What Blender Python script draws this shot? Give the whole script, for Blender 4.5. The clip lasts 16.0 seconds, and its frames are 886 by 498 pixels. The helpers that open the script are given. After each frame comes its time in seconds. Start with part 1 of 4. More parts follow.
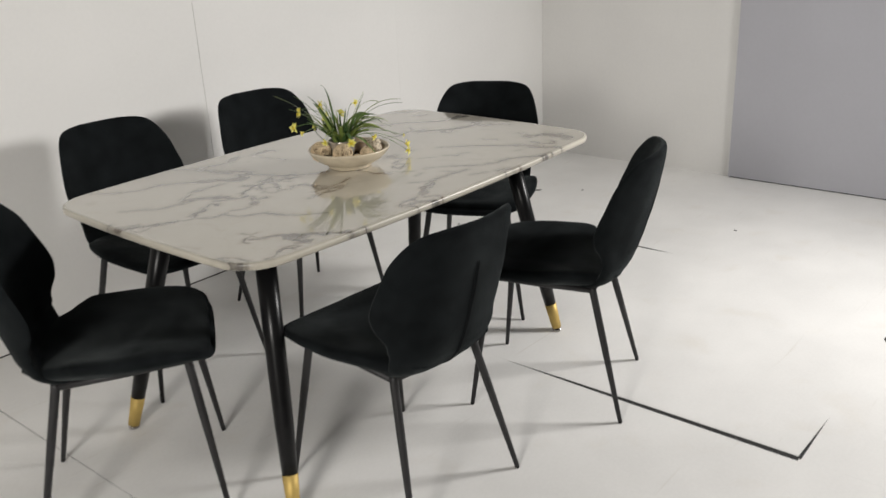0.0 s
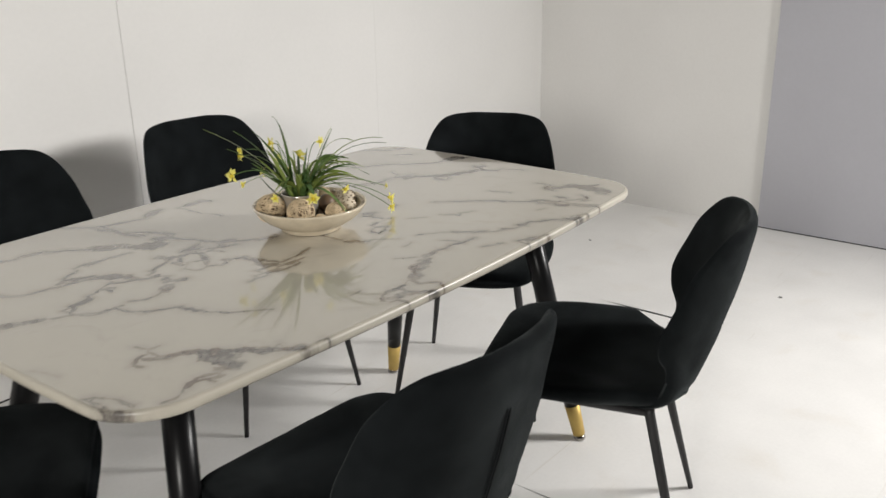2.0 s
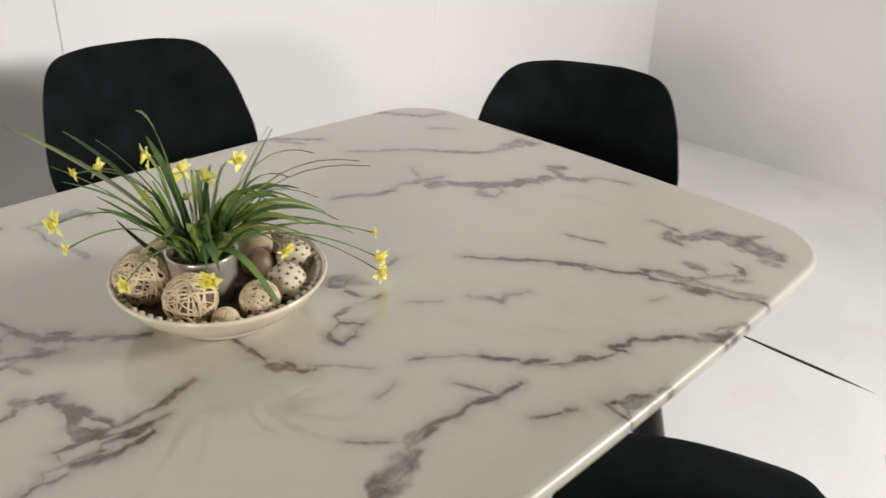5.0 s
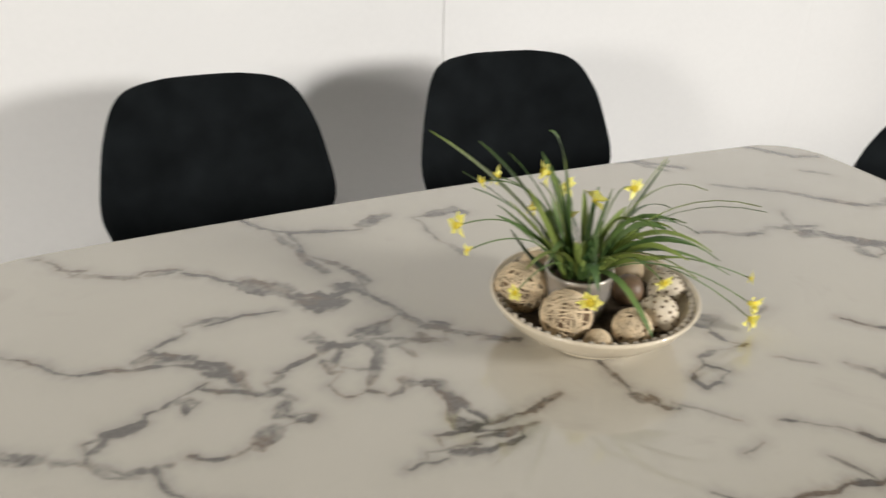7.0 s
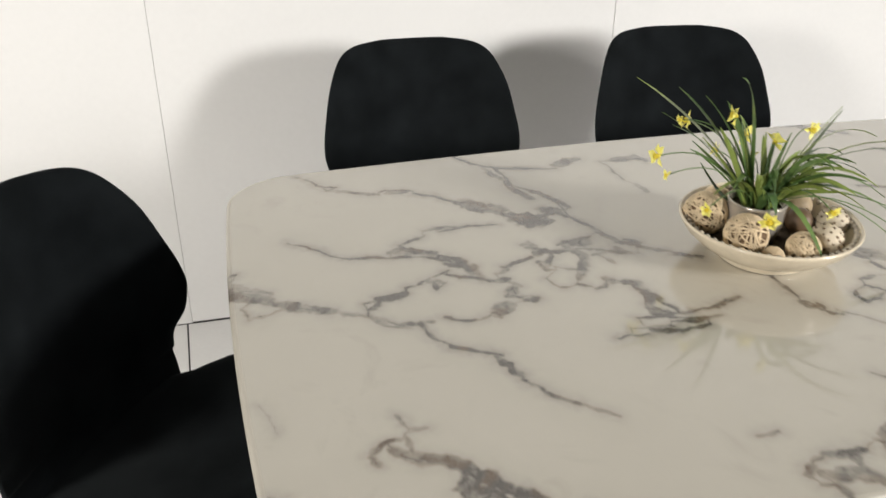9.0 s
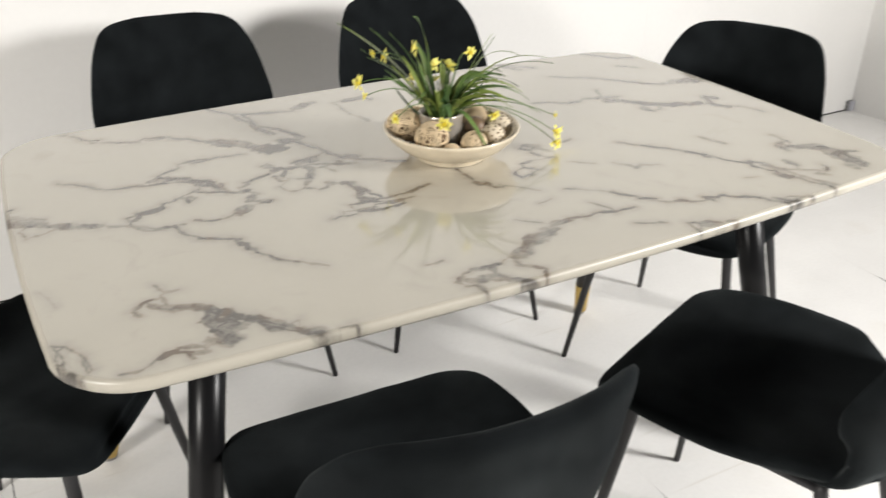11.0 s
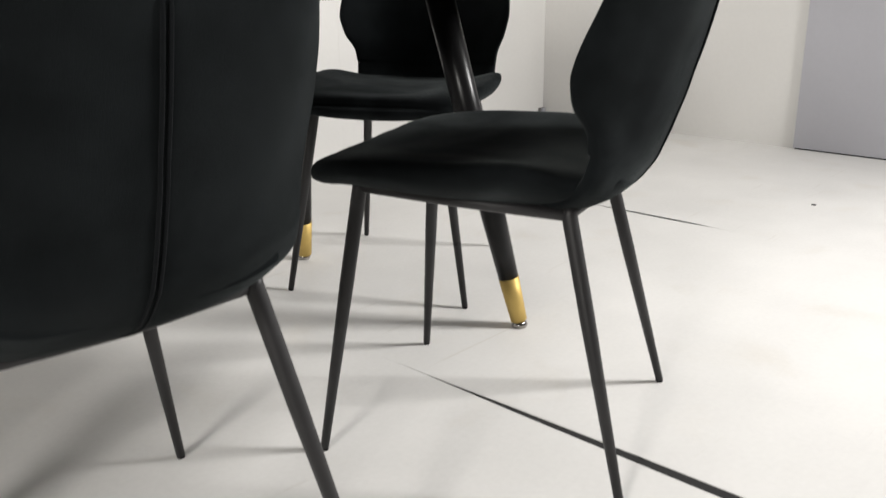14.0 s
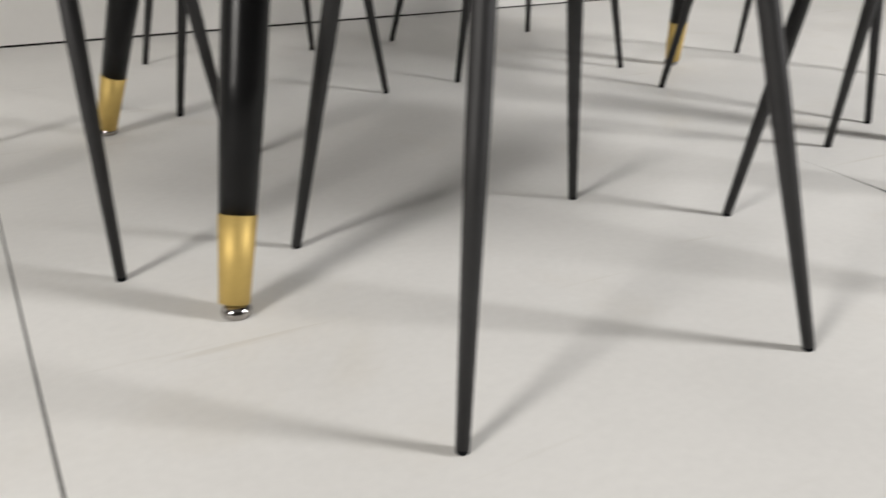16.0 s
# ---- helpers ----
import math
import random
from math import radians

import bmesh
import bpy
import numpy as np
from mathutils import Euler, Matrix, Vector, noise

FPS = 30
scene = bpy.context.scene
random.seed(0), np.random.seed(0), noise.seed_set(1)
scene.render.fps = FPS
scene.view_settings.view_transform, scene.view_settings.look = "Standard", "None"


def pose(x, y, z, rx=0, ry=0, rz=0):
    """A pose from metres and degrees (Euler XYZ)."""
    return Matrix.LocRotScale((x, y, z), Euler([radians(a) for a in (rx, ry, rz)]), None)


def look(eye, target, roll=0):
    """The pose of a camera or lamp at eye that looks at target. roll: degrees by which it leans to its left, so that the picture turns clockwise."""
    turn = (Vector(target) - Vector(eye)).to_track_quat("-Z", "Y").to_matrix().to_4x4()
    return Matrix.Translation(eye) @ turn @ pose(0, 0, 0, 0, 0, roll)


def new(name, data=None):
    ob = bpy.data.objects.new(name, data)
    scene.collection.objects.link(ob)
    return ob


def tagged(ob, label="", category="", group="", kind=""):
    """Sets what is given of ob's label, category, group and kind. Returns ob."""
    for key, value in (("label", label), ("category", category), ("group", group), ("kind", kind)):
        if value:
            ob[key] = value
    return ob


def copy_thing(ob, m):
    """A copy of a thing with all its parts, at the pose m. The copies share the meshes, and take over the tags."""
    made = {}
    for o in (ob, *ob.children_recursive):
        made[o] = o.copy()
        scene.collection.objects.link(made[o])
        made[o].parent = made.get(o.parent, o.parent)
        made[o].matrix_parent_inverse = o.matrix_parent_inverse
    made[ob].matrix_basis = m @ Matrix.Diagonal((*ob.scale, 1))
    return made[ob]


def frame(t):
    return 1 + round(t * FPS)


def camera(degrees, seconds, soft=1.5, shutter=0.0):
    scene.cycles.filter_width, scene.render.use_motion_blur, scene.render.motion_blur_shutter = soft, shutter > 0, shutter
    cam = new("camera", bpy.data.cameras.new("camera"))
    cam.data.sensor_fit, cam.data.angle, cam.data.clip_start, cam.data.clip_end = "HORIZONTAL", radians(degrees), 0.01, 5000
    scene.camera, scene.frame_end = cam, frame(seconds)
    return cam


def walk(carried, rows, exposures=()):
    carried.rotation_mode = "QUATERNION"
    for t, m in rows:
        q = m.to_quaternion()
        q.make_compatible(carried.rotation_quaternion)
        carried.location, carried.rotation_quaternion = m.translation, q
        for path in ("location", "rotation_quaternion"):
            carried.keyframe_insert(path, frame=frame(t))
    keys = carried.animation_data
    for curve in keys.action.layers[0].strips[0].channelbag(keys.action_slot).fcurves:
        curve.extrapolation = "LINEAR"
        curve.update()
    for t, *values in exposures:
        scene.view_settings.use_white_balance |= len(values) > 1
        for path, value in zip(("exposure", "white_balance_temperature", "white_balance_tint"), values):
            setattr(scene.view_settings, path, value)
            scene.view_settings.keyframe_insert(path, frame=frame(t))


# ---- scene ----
cam = camera(54.7, 16.0, soft=1.5, shutter=0.5)
PATH = [
    (0, (-1.835, -1.985, 1.478), (-0.419, -0.763, 0.769), -2.7),
    (0.5, (-1.694, -1.874, 1.459), (-0.26, -0.658, 0.776), -1.5),
    (1, (-1.54, -1.752, 1.424), (-0.113, -0.511, 0.771), -0.4),
    (1.5, (-1.406, -1.601, 1.401), (0.025, -0.37, 0.741), -0.6),
    (2, (-1.282, -1.44, 1.369), (0.192, -0.26, 0.709), -1.0),
    (2.5, (-1.114, -1.307, 1.319), (0.385, -0.167, 0.647), -0.3),
    (3, (-0.93, -1.191, 1.298), (0.557, -0.089, 0.542), 0.3),
    (5.5, (-0.425, -0.808, 1.342), (0.735, 0.525, 0.405), 2.1),
    (6, (-0.434, -0.79, 1.348), (0.585, 0.661, 0.424), 2.1),
    (6.5, (-0.463, -0.781, 1.345), (0.412, 0.766, 0.427), 1.8),
    (7, (-0.542, -0.784, 1.355), (0.188, 0.838, 0.441), 1.4),
    (7.5, (-0.627, -0.808, 1.364), (-0.035, 0.87, 0.45), 1.1),
    (8, (-0.719, -0.844, 1.373), (-0.265, 0.876, 0.458), 0.7),
    (10.5, (-0.765, -1.275, 1.371), (-0.081, 0.324, 0.383), -0.1),
    (11, (-0.751, -1.363, 1.386), (0.104, 0.179, 0.442), 0.4),
    (11.5, (-0.75, -1.421, 1.395), (0.199, 0.085, 0.484), -0.1),
    (12, (-0.741, -1.446, 1.375), (0.396, -0.047, 0.508), -0.4),
    (12.5, (-0.711, -1.428, 1.236), (0.597, -0.128, 0.459), -0.8),
    (13, (-0.683, -1.406, 0.995), (0.684, -0.122, 0.299), -1.3),
    (13.5, (-0.69, -1.401, 0.844), (0.71, -0.125, 0.202), -0.9),
    (14, (-0.709, -1.412, 0.743), (0.698, -0.133, 0.124), -0.6),
    (14.5, (-0.73, -1.386, 0.664), (0.632, -0.083, -0.003), -0.1),
    (15, (-0.783, -1.336, 0.597), (0.424, 0.085, -0.127), 0.3),
    (15.5, (-0.815, -1.305, 0.52), (0.226, 0.201, -0.284), 0.7),
    (16, (-0.872, -1.271, 0.493), (0.001, 0.314, -0.359), 1.0),
]
walk(cam, [(t, look(eye, target, roll)) for t, eye, target, roll in PATH], exposures=[(0.0, -0.46), (1.5, -0.32), (3.0, -0.33), (5.5, -0.01), (6.0, 0.05), (7.0, 0.0), (8.0, -0.04), (10.5, 0.38), (11.5, -0.06), (12.0, -0.37), (12.5, -0.24), (13.0, -0.16), (13.5, -0.12), (14.0, -0.13), (14.5, -0.14), (15.0, -0.05), (15.5, 0.04), (16.0, -0.20)])

# ---- light ----
world = bpy.data.worlds.new("world")
scene.world = world
world.use_nodes = True
world.node_tree.nodes["Background"].inputs["Color"].default_value = (0.9, 0.95, 1.0, 1)
world.node_tree.nodes["Background"].inputs["Strength"].default_value = 0.05


def softbox(name, eye, target, size, watts, colour, beam=180):
    data = bpy.data.lights.new(name, "AREA")
    data.spread = radians(beam)
    data.shape, data.size, data.energy, data.color = "SQUARE", size, watts, colour
    ob = new(name, data)
    ob.matrix_world = look(eye, target)
    return ob


softbox("studio_lamp_right", (2.15, -2.35, 1.80), (0.1, 0.1, 0.4), 0.60, 71, (1.0, 0.98, 0.955), 140)
softbox("studio_lamp_left", (-3.5, -1.74, 1.80), (0.0, 0.2, 0.4), 0.68, 100, (1.0, 0.965, 0.915))


# ---- materials ----
def material(name, colour, rough=0.5, metal=0.0, vary=0.08, scale=6.0, grain=120.0, bump=0.05, coat=0.0, sheen=0.0, spec=0.5, second=None):
    """A painted or plain surface with stains at one scale and grain at another."""
    m = bpy.data.materials.new(name)
    m.use_nodes = True
    nt, b = m.node_tree, m.node_tree.nodes["Principled BSDF"]
    co = nt.nodes.new("ShaderNodeTexCoord")
    n1, n2 = nt.nodes.new("ShaderNodeTexNoise"), nt.nodes.new("ShaderNodeTexNoise")
    n1.inputs["Scale"].default_value, n1.inputs["Detail"].default_value = scale, 5
    n2.inputs["Scale"].default_value, n2.inputs["Detail"].default_value = grain, 3
    nt.links.new(co.outputs["Object"], n1.inputs["Vector"])
    nt.links.new(co.outputs["Object"], n2.inputs["Vector"])
    ramp = nt.nodes.new("ShaderNodeValToRGB")
    dark = second or [c * (1 - vary) for c in colour]
    light = [min(1, c * (1 + vary * 0.5)) for c in colour]
    ramp.color_ramp.elements[0].position, ramp.color_ramp.elements[0].color = 0.3, (*dark, 1)
    ramp.color_ramp.elements[1].position, ramp.color_ramp.elements[1].color = 0.7, (*light, 1)
    add = nt.nodes.new("ShaderNodeMath")
    add.operation, add.inputs[1].default_value = "MULTIPLY_ADD", 0.3
    nt.links.new(n2.outputs["Fac"], add.inputs[0])
    sub = nt.nodes.new("ShaderNodeMath")
    sub.operation, sub.inputs[1].default_value = "SUBTRACT", 0.15
    nt.links.new(n1.outputs["Fac"], sub.inputs[0])
    nt.links.new(sub.outputs[0], add.inputs[2])
    nt.links.new(add.outputs[0], ramp.inputs["Fac"])
    nt.links.new(ramp.outputs["Color"], b.inputs["Base Color"])
    if bump:
        bm_node = nt.nodes.new("ShaderNodeBump")
        bm_node.inputs["Strength"].default_value, bm_node.inputs["Distance"].default_value = bump, 0.002
        nt.links.new(n2.outputs["Fac"], bm_node.inputs["Height"])
        nt.links.new(bm_node.outputs["Normal"], b.inputs["Normal"])
    b.inputs["Roughness"].default_value, b.inputs["Metallic"].default_value = rough, metal
    b.inputs["Coat Weight"].default_value, b.inputs["Sheen Weight"].default_value = coat, sheen
    b.inputs["Coat Roughness"].default_value, b.inputs["Sheen Roughness"].default_value = 0.05, 0.4
    b.inputs["Specular IOR Level"].default_value = spec
    return m


def floor_material():
    """White floor paint with grey scuffs and drag marks."""
    m = material("white_floor_paint", (0.82, 0.81, 0.79), 0.5, vary=0.07, scale=2.6, grain=90, spec=0.3, bump=0.08)
    nt, b = m.node_tree, m.node_tree.nodes["Principled BSDF"]
    paint = b.inputs["Base Color"].links[0].from_socket
    co = nt.nodes.new("ShaderNodeTexCoord")
    for turn, stretch, scale, lo, hi, tint in ((0.6, (1.0, 14.0, 1.0), 2.2, 0.66, 0.78, 0.90), (2.0, (1.0, 22.0, 1.0), 1.7, 0.68, 0.78, 0.91), (0.0, (1.0, 1.0, 1.0), 4.5, 0.56, 0.78, 0.96)):
        mp, n = nt.nodes.new("ShaderNodeMapping"), nt.nodes.new("ShaderNodeTexNoise")
        mp.inputs["Rotation"].default_value, mp.inputs["Scale"].default_value = (0, 0, turn), stretch
        n.inputs["Scale"].default_value, n.inputs["Detail"].default_value, n.inputs["Distortion"].default_value = scale, 6, 0.4
        ramp, mix = nt.nodes.new("ShaderNodeMapRange"), nt.nodes.new("ShaderNodeMix")
        ramp.interpolation_type = "SMOOTHSTEP"
        ramp.inputs["From Min"].default_value, ramp.inputs["From Max"].default_value = lo, hi
        mix.data_type, mix.blend_type = "RGBA", "MULTIPLY"
        mix.inputs["B"].default_value = (tint, tint * 0.985, tint * 0.96, 1)
        nt.links.new(co.outputs["Object"], mp.inputs["Vector"])
        nt.links.new(mp.outputs["Vector"], n.inputs["Vector"])
        nt.links.new(n.outputs["Fac"], ramp.inputs["Value"])
        nt.links.new(ramp.outputs["Result"], mix.inputs["Factor"])
        nt.links.new(paint, mix.inputs["A"])
        paint = mix.outputs["Result"]
    nt.links.new(paint, b.inputs["Base Color"])
    return m


def velvet_material():
    """Short black pile, brushed this way and that, with a soft rim of light."""
    m = material("black_velvet", (0.0096, 0.0113, 0.0123), 1.0, vary=0.45, scale=11, grain=900, bump=0.3, sheen=0.06, spec=0.03)
    nt, b = m.node_tree, m.node_tree.nodes["Principled BSDF"]
    co, n = nt.nodes.new("ShaderNodeTexCoord"), nt.nodes.new("ShaderNodeTexNoise")
    n.inputs["Scale"].default_value, n.inputs["Detail"].default_value, n.inputs["Distortion"].default_value = 5.0, 6, 0.7
    nt.links.new(co.outputs["Object"], n.inputs["Vector"])
    nap = nt.nodes.new("ShaderNodeMapRange")
    nap.inputs["From Min"].default_value, nap.inputs["From Max"].default_value = 0.35, 0.68
    nap.inputs["To Min"].default_value, nap.inputs["To Max"].default_value = 0.02, 0.09
    nt.links.new(n.outputs["Fac"], nap.inputs["Value"])
    nt.links.new(nap.outputs["Result"], b.inputs["Sheen Weight"])
    b.inputs["Sheen Roughness"].default_value = 0.45
    b.inputs["Sheen Tint"].default_value = (0.9, 1.0, 1.0, 1)
    return m


WALL = material("white_wall_paint", (0.80, 0.79, 0.77), 0.75, vary=0.04, scale=1.3, grain=60)
FLOOR = floor_material()
DARK_GREY = material("plain_dark_grey", (0.20, 0.195, 0.19), 0.8, vary=0.06, scale=1.3, grain=60)
GREY = material("grey_panel_paint", (0.48, 0.48, 0.52), 0.7, vary=0.05, scale=1.6, grain=70)
# near-black that paints the shade inside narrow gaps
DARK = material("gap_shade", (0.02, 0.02, 0.02), 0.9)
VELVET = velvet_material()
PIPING = material("black_piping", (0.007, 0.008, 0.009), 0.95, sheen=0.04, spec=0.06)
BLACK = material("black_powder_coat", (0.019, 0.0185, 0.0195), 0.48, spec=0.42, vary=0.2, scale=20, grain=500, bump=0.08)
LACQUER = material("black_lacquered_steel", (0.007, 0.007, 0.0075), 0.30, spec=0.22, vary=0.2, scale=15, grain=300, bump=0.02)
GOLD = material("brushed_gold", (0.60, 0.43, 0.14), 0.55, metal=0.6, vary=0.10, scale=30, grain=400, bump=0.05)
CHROME = material("chrome", (0.38, 0.36, 0.34), 0.12, metal=1.0, bump=0)
CERAMIC = material("cream_ceramic", (0.70, 0.61, 0.46), 0.25, vary=0.12, scale=25, grain=160, coat=0.4)
BEAD = material("stony_cream_beads", (0.50, 0.44, 0.35), 0.6, vary=0.4, scale=60, grain=300)
SILVER = material("pearl_glaze", (0.58, 0.53, 0.46), 0.24, metal=0.5, vary=0.2, scale=25, grain=80, coat=0.5)
RATTAN = material("pale_rattan", (0.72, 0.57, 0.37), 0.65, vary=0.35, scale=40, grain=400, bump=0.3)
RATTAN_DARK = material("brown_rattan_core", (0.15, 0.09, 0.045), 0.8, vary=0.4, scale=60, grain=300)
SEEDY = material("pale_pod", (0.66, 0.57, 0.43), 0.7, vary=0.15, scale=50, grain=300, bump=0.3)
TAN = material("tan_ball", (0.52, 0.40, 0.25), 0.6, vary=0.2, scale=30, grain=200, bump=0.1)
BROWN = material("brown_ball", (0.16, 0.10, 0.055), 0.5, vary=0.3, scale=30, grain=200, bump=0.1)
MOSS = material("brown_potpourri", (0.10, 0.07, 0.045), 0.9, vary=0.5, scale=90, grain=500, bump=0.5)
LEAF = material("plastic_grass_green", (0.125, 0.190, 0.050), 0.38, vary=0.4, scale=14, grain=200, second=(0.045, 0.095, 0.03))
LEAF_PALE = material("plastic_grass_lime", (0.23, 0.30, 0.07), 0.38, vary=0.3, scale=14, grain=200)
PETAL = material("yellow_petal", (0.86, 0.80, 0.20), 0.5, vary=0.2, scale=60, grain=300)
CENTRE = material("orange_flower_centre", (0.72, 0.58, 0.04), 0.6, vary=0.2, scale=60, grain=300)
CHIP = material("grey_debris", (0.10, 0.095, 0.09), 0.8, vary=0.3, scale=60, grain=300)


def marble_material(name, gloss):
    m = bpy.data.materials.new(name)
    m.use_nodes = True
    nt, b = m.node_tree, m.node_tree.nodes["Principled BSDF"]
    co = nt.nodes.new("ShaderNodeTexCoord")
    at = nt.nodes.new("ShaderNodeAttribute")
    at.attribute_name = "vein"
    n1, n2, n3, n4, n5 = (nt.nodes.new("ShaderNodeTexNoise") for _ in range(5))
    for n, s, d, w in ((n1, 3.0, 4, 0.6), (n2, 48.0, 6, 0.8), (n3, 9.0, 7, 1.6), (n4, 260.0, 3, 0.3), (n5, 34.0, 4, 1.2)):
        n.inputs["Scale"].default_value, n.inputs["Detail"].default_value, n.inputs["Distortion"].default_value = s, d, w
        nt.links.new(co.outputs["Object"], n.inputs["Vector"])
    base = nt.nodes.new("ShaderNodeMix")
    base.data_type = "RGBA"
    base.inputs["A"].default_value, base.inputs["B"].default_value = (0.466, 0.434, 0.364, 1), (0.504, 0.474, 0.405, 1)
    nt.links.new(n1.outputs["Fac"], base.inputs["Factor"])
    # the veins are mottled and the stone between them faintly clouded
    def ranged(socket, a, b, c, d, smooth=True):
        n = nt.nodes.new("ShaderNodeMapRange")
        n.interpolation_type = "SMOOTHSTEP" if smooth else "LINEAR"
        for key, v in (("From Min", a), ("From Max", b), ("To Min", c), ("To Max", d)):
            n.inputs[key].default_value = v
        nt.links.new(socket, n.inputs["Value"])
        return n.outputs["Result"]

    def joined(op, a, b):
        n = nt.nodes.new("ShaderNodeMath")
        n.operation = op
        nt.links.new(a, n.inputs[0])
        nt.links.new(b, n.inputs[1])
        return n.outputs[0]

    grainy = joined("MULTIPLY", joined("MULTIPLY", at.outputs["Fac"], ranged(n2.outputs["Fac"], 0.30, 0.70, 0.66, 1.22, False)), ranged(n5.outputs["Fac"], 0.32, 0.68, 0.80, 1.15))
    core = joined("MULTIPLY", ranged(grainy, 0.0, 0.86, 0, 0.98, False), ranged(n4.outputs["Fac"], 0.25, 0.75, 0.9, 1.08, False))
    cloud = joined("MULTIPLY", ranged(n3.outputs["Fac"], 0.52, 0.78, 0, 0.17), ranged(n1.outputs["Fac"], 0.42, 0.62, 0, 1))
    total = joined("MAXIMUM", core, cloud)
    mix = nt.nodes.new("ShaderNodeMix")
    mix.data_type = "RGBA"
    # grey for the most part, rusty brown in places
    rust = nt.nodes.new("ShaderNodeMix")
    rust.data_type = "RGBA"
    rust.inputs["A"].default_value, rust.inputs["B"].default_value = (0.078, 0.069, 0.060, 1), (0.118, 0.083, 0.055, 1)
    nt.links.new(ranged(n3.outputs["Fac"], 0.46, 0.62, 0, 1), rust.inputs["Factor"])
    nt.links.new(rust.outputs["Result"], mix.inputs["B"])
    nt.links.new(total, mix.inputs["Factor"])
    nt.links.new(base.outputs["Result"], mix.inputs["A"])
    nt.links.new(mix.outputs["Result"], b.inputs["Base Color"])
    b.inputs["Roughness"].default_value = 0.10 + gloss
    b.inputs["Coat Weight"].default_value, b.inputs["Coat Roughness"].default_value = 1.0 - 2.6 * gloss, gloss
    return m


MARBLE = marble_material("veined_marble", 0.03)
MARBLE_EDGE = marble_material("honed_marble_edge", 0.30)


# ---- builders ----
def mesh_ob(name, bm, mat, smooth=True):
    me = bpy.data.meshes.new(name)
    bmesh.ops.recalc_face_normals(bm, faces=bm.faces)
    bm.to_mesh(me)
    bm.free()
    me.materials.append(mat)
    if smooth:
        me.shade_smooth()
    return new(name, me)


def part(name, bm, mat, parent, label="", smooth=True):
    ob = mesh_ob(name, bm, mat, smooth)
    ob.parent = parent
    return tagged(ob, label)


def thing(name, m, label, category, group="", kind=""):
    ob = new(name)
    ob.empty_display_size = 0.05
    ob.matrix_world = m
    return tagged(ob, label, category, group, kind)


def box(x0, x1, y0, y1, z0, z1, bevel=0.0):
    bm = bmesh.new()
    bmesh.ops.create_cube(bm, size=1, matrix=Matrix.Translation(((x0 + x1) / 2, (y0 + y1) / 2, (z0 + z1) / 2)) @ Matrix.Diagonal((x1 - x0, y1 - y0, z1 - z0, 1)))
    if bevel:
        bmesh.ops.bevel(bm, geom=bm.edges[:], offset=bevel, segments=2, affect="EDGES")
    return bm


def prism(outline, z0, z1):
    bm = bmesh.new()
    low = [bm.verts.new((x, y, z0)) for x, y in outline]
    top = [bm.verts.new((x, y, z1)) for x, y in outline]
    n = len(outline)
    bm.faces.new(top)
    bm.faces.new(low[::-1])
    for i in range(n):
        bm.faces.new((low[i], low[(i + 1) % n], top[(i + 1) % n], top[i]))
    return bm


def ring_mesh(bm, rings, cap=True):
    """Joins rings of points into one skin."""
    vs = [[bm.verts.new(p) for p in r] for r in rings]
    n = len(vs[0])
    for a, b in zip(vs, vs[1:]):
        for i in range(n):
            bm.faces.new((a[i], a[(i + 1) % n], b[(i + 1) % n], b[i]))
    if cap:
        bm.faces.new(vs[0][::-1])
        bm.faces.new(vs[-1])
    return bm


def lathe(profile, seg=40, bm=None, m=Matrix()):
    bm = bm or bmesh.new()
    return ring_mesh(bm, [[m @ Vector((r * math.cos(2 * math.pi * i / seg), r * math.sin(2 * math.pi * i / seg), z)) for i in range(seg)] for r, z in profile])


def tube(points, radii, seg=12, bm=None):
    """A round bar along points, with its own radius at each."""
    bm = bm or bmesh.new()
    pts = [Vector(p) for p in points]
    rings = []
    side = None
    for i, p in enumerate(pts):
        d = (pts[min(i + 1, len(pts) - 1)] - pts[max(i - 1, 0)]).normalized()
        if side is None:
            side = d.orthogonal().normalized()
        side = (side - d * side.dot(d)).normalized()
        up = d.cross(side)
        r = radii[i] if isinstance(radii, (list, tuple)) else radii
        rings.append([p + (side * math.cos(2 * math.pi * k / seg) + up * math.sin(2 * math.pi * k / seg)) * r for k in range(seg)])
    return ring_mesh(bm, rings)


def smooth_keys(keys, n):
    """Catmull-Rom through rows of numbers, n rows in all."""
    k = np.array(keys, float)
    out = []
    for s in np.linspace(0, len(k) - 1 - 1e-9, n):
        i = int(s)
        f = s - i
        p0, p1, p2, p3 = k[max(i - 1, 0)], k[i], k[i + 1], k[min(i + 2, len(k) - 1)]
        out.append(0.5 * (2 * p1 + (p2 - p0) * f + (2 * p0 - 5 * p1 + 4 * p2 - p3) * f * f + (3 * p1 - p0 - 3 * p2 + p3) * f ** 3))
    return np.array(out)


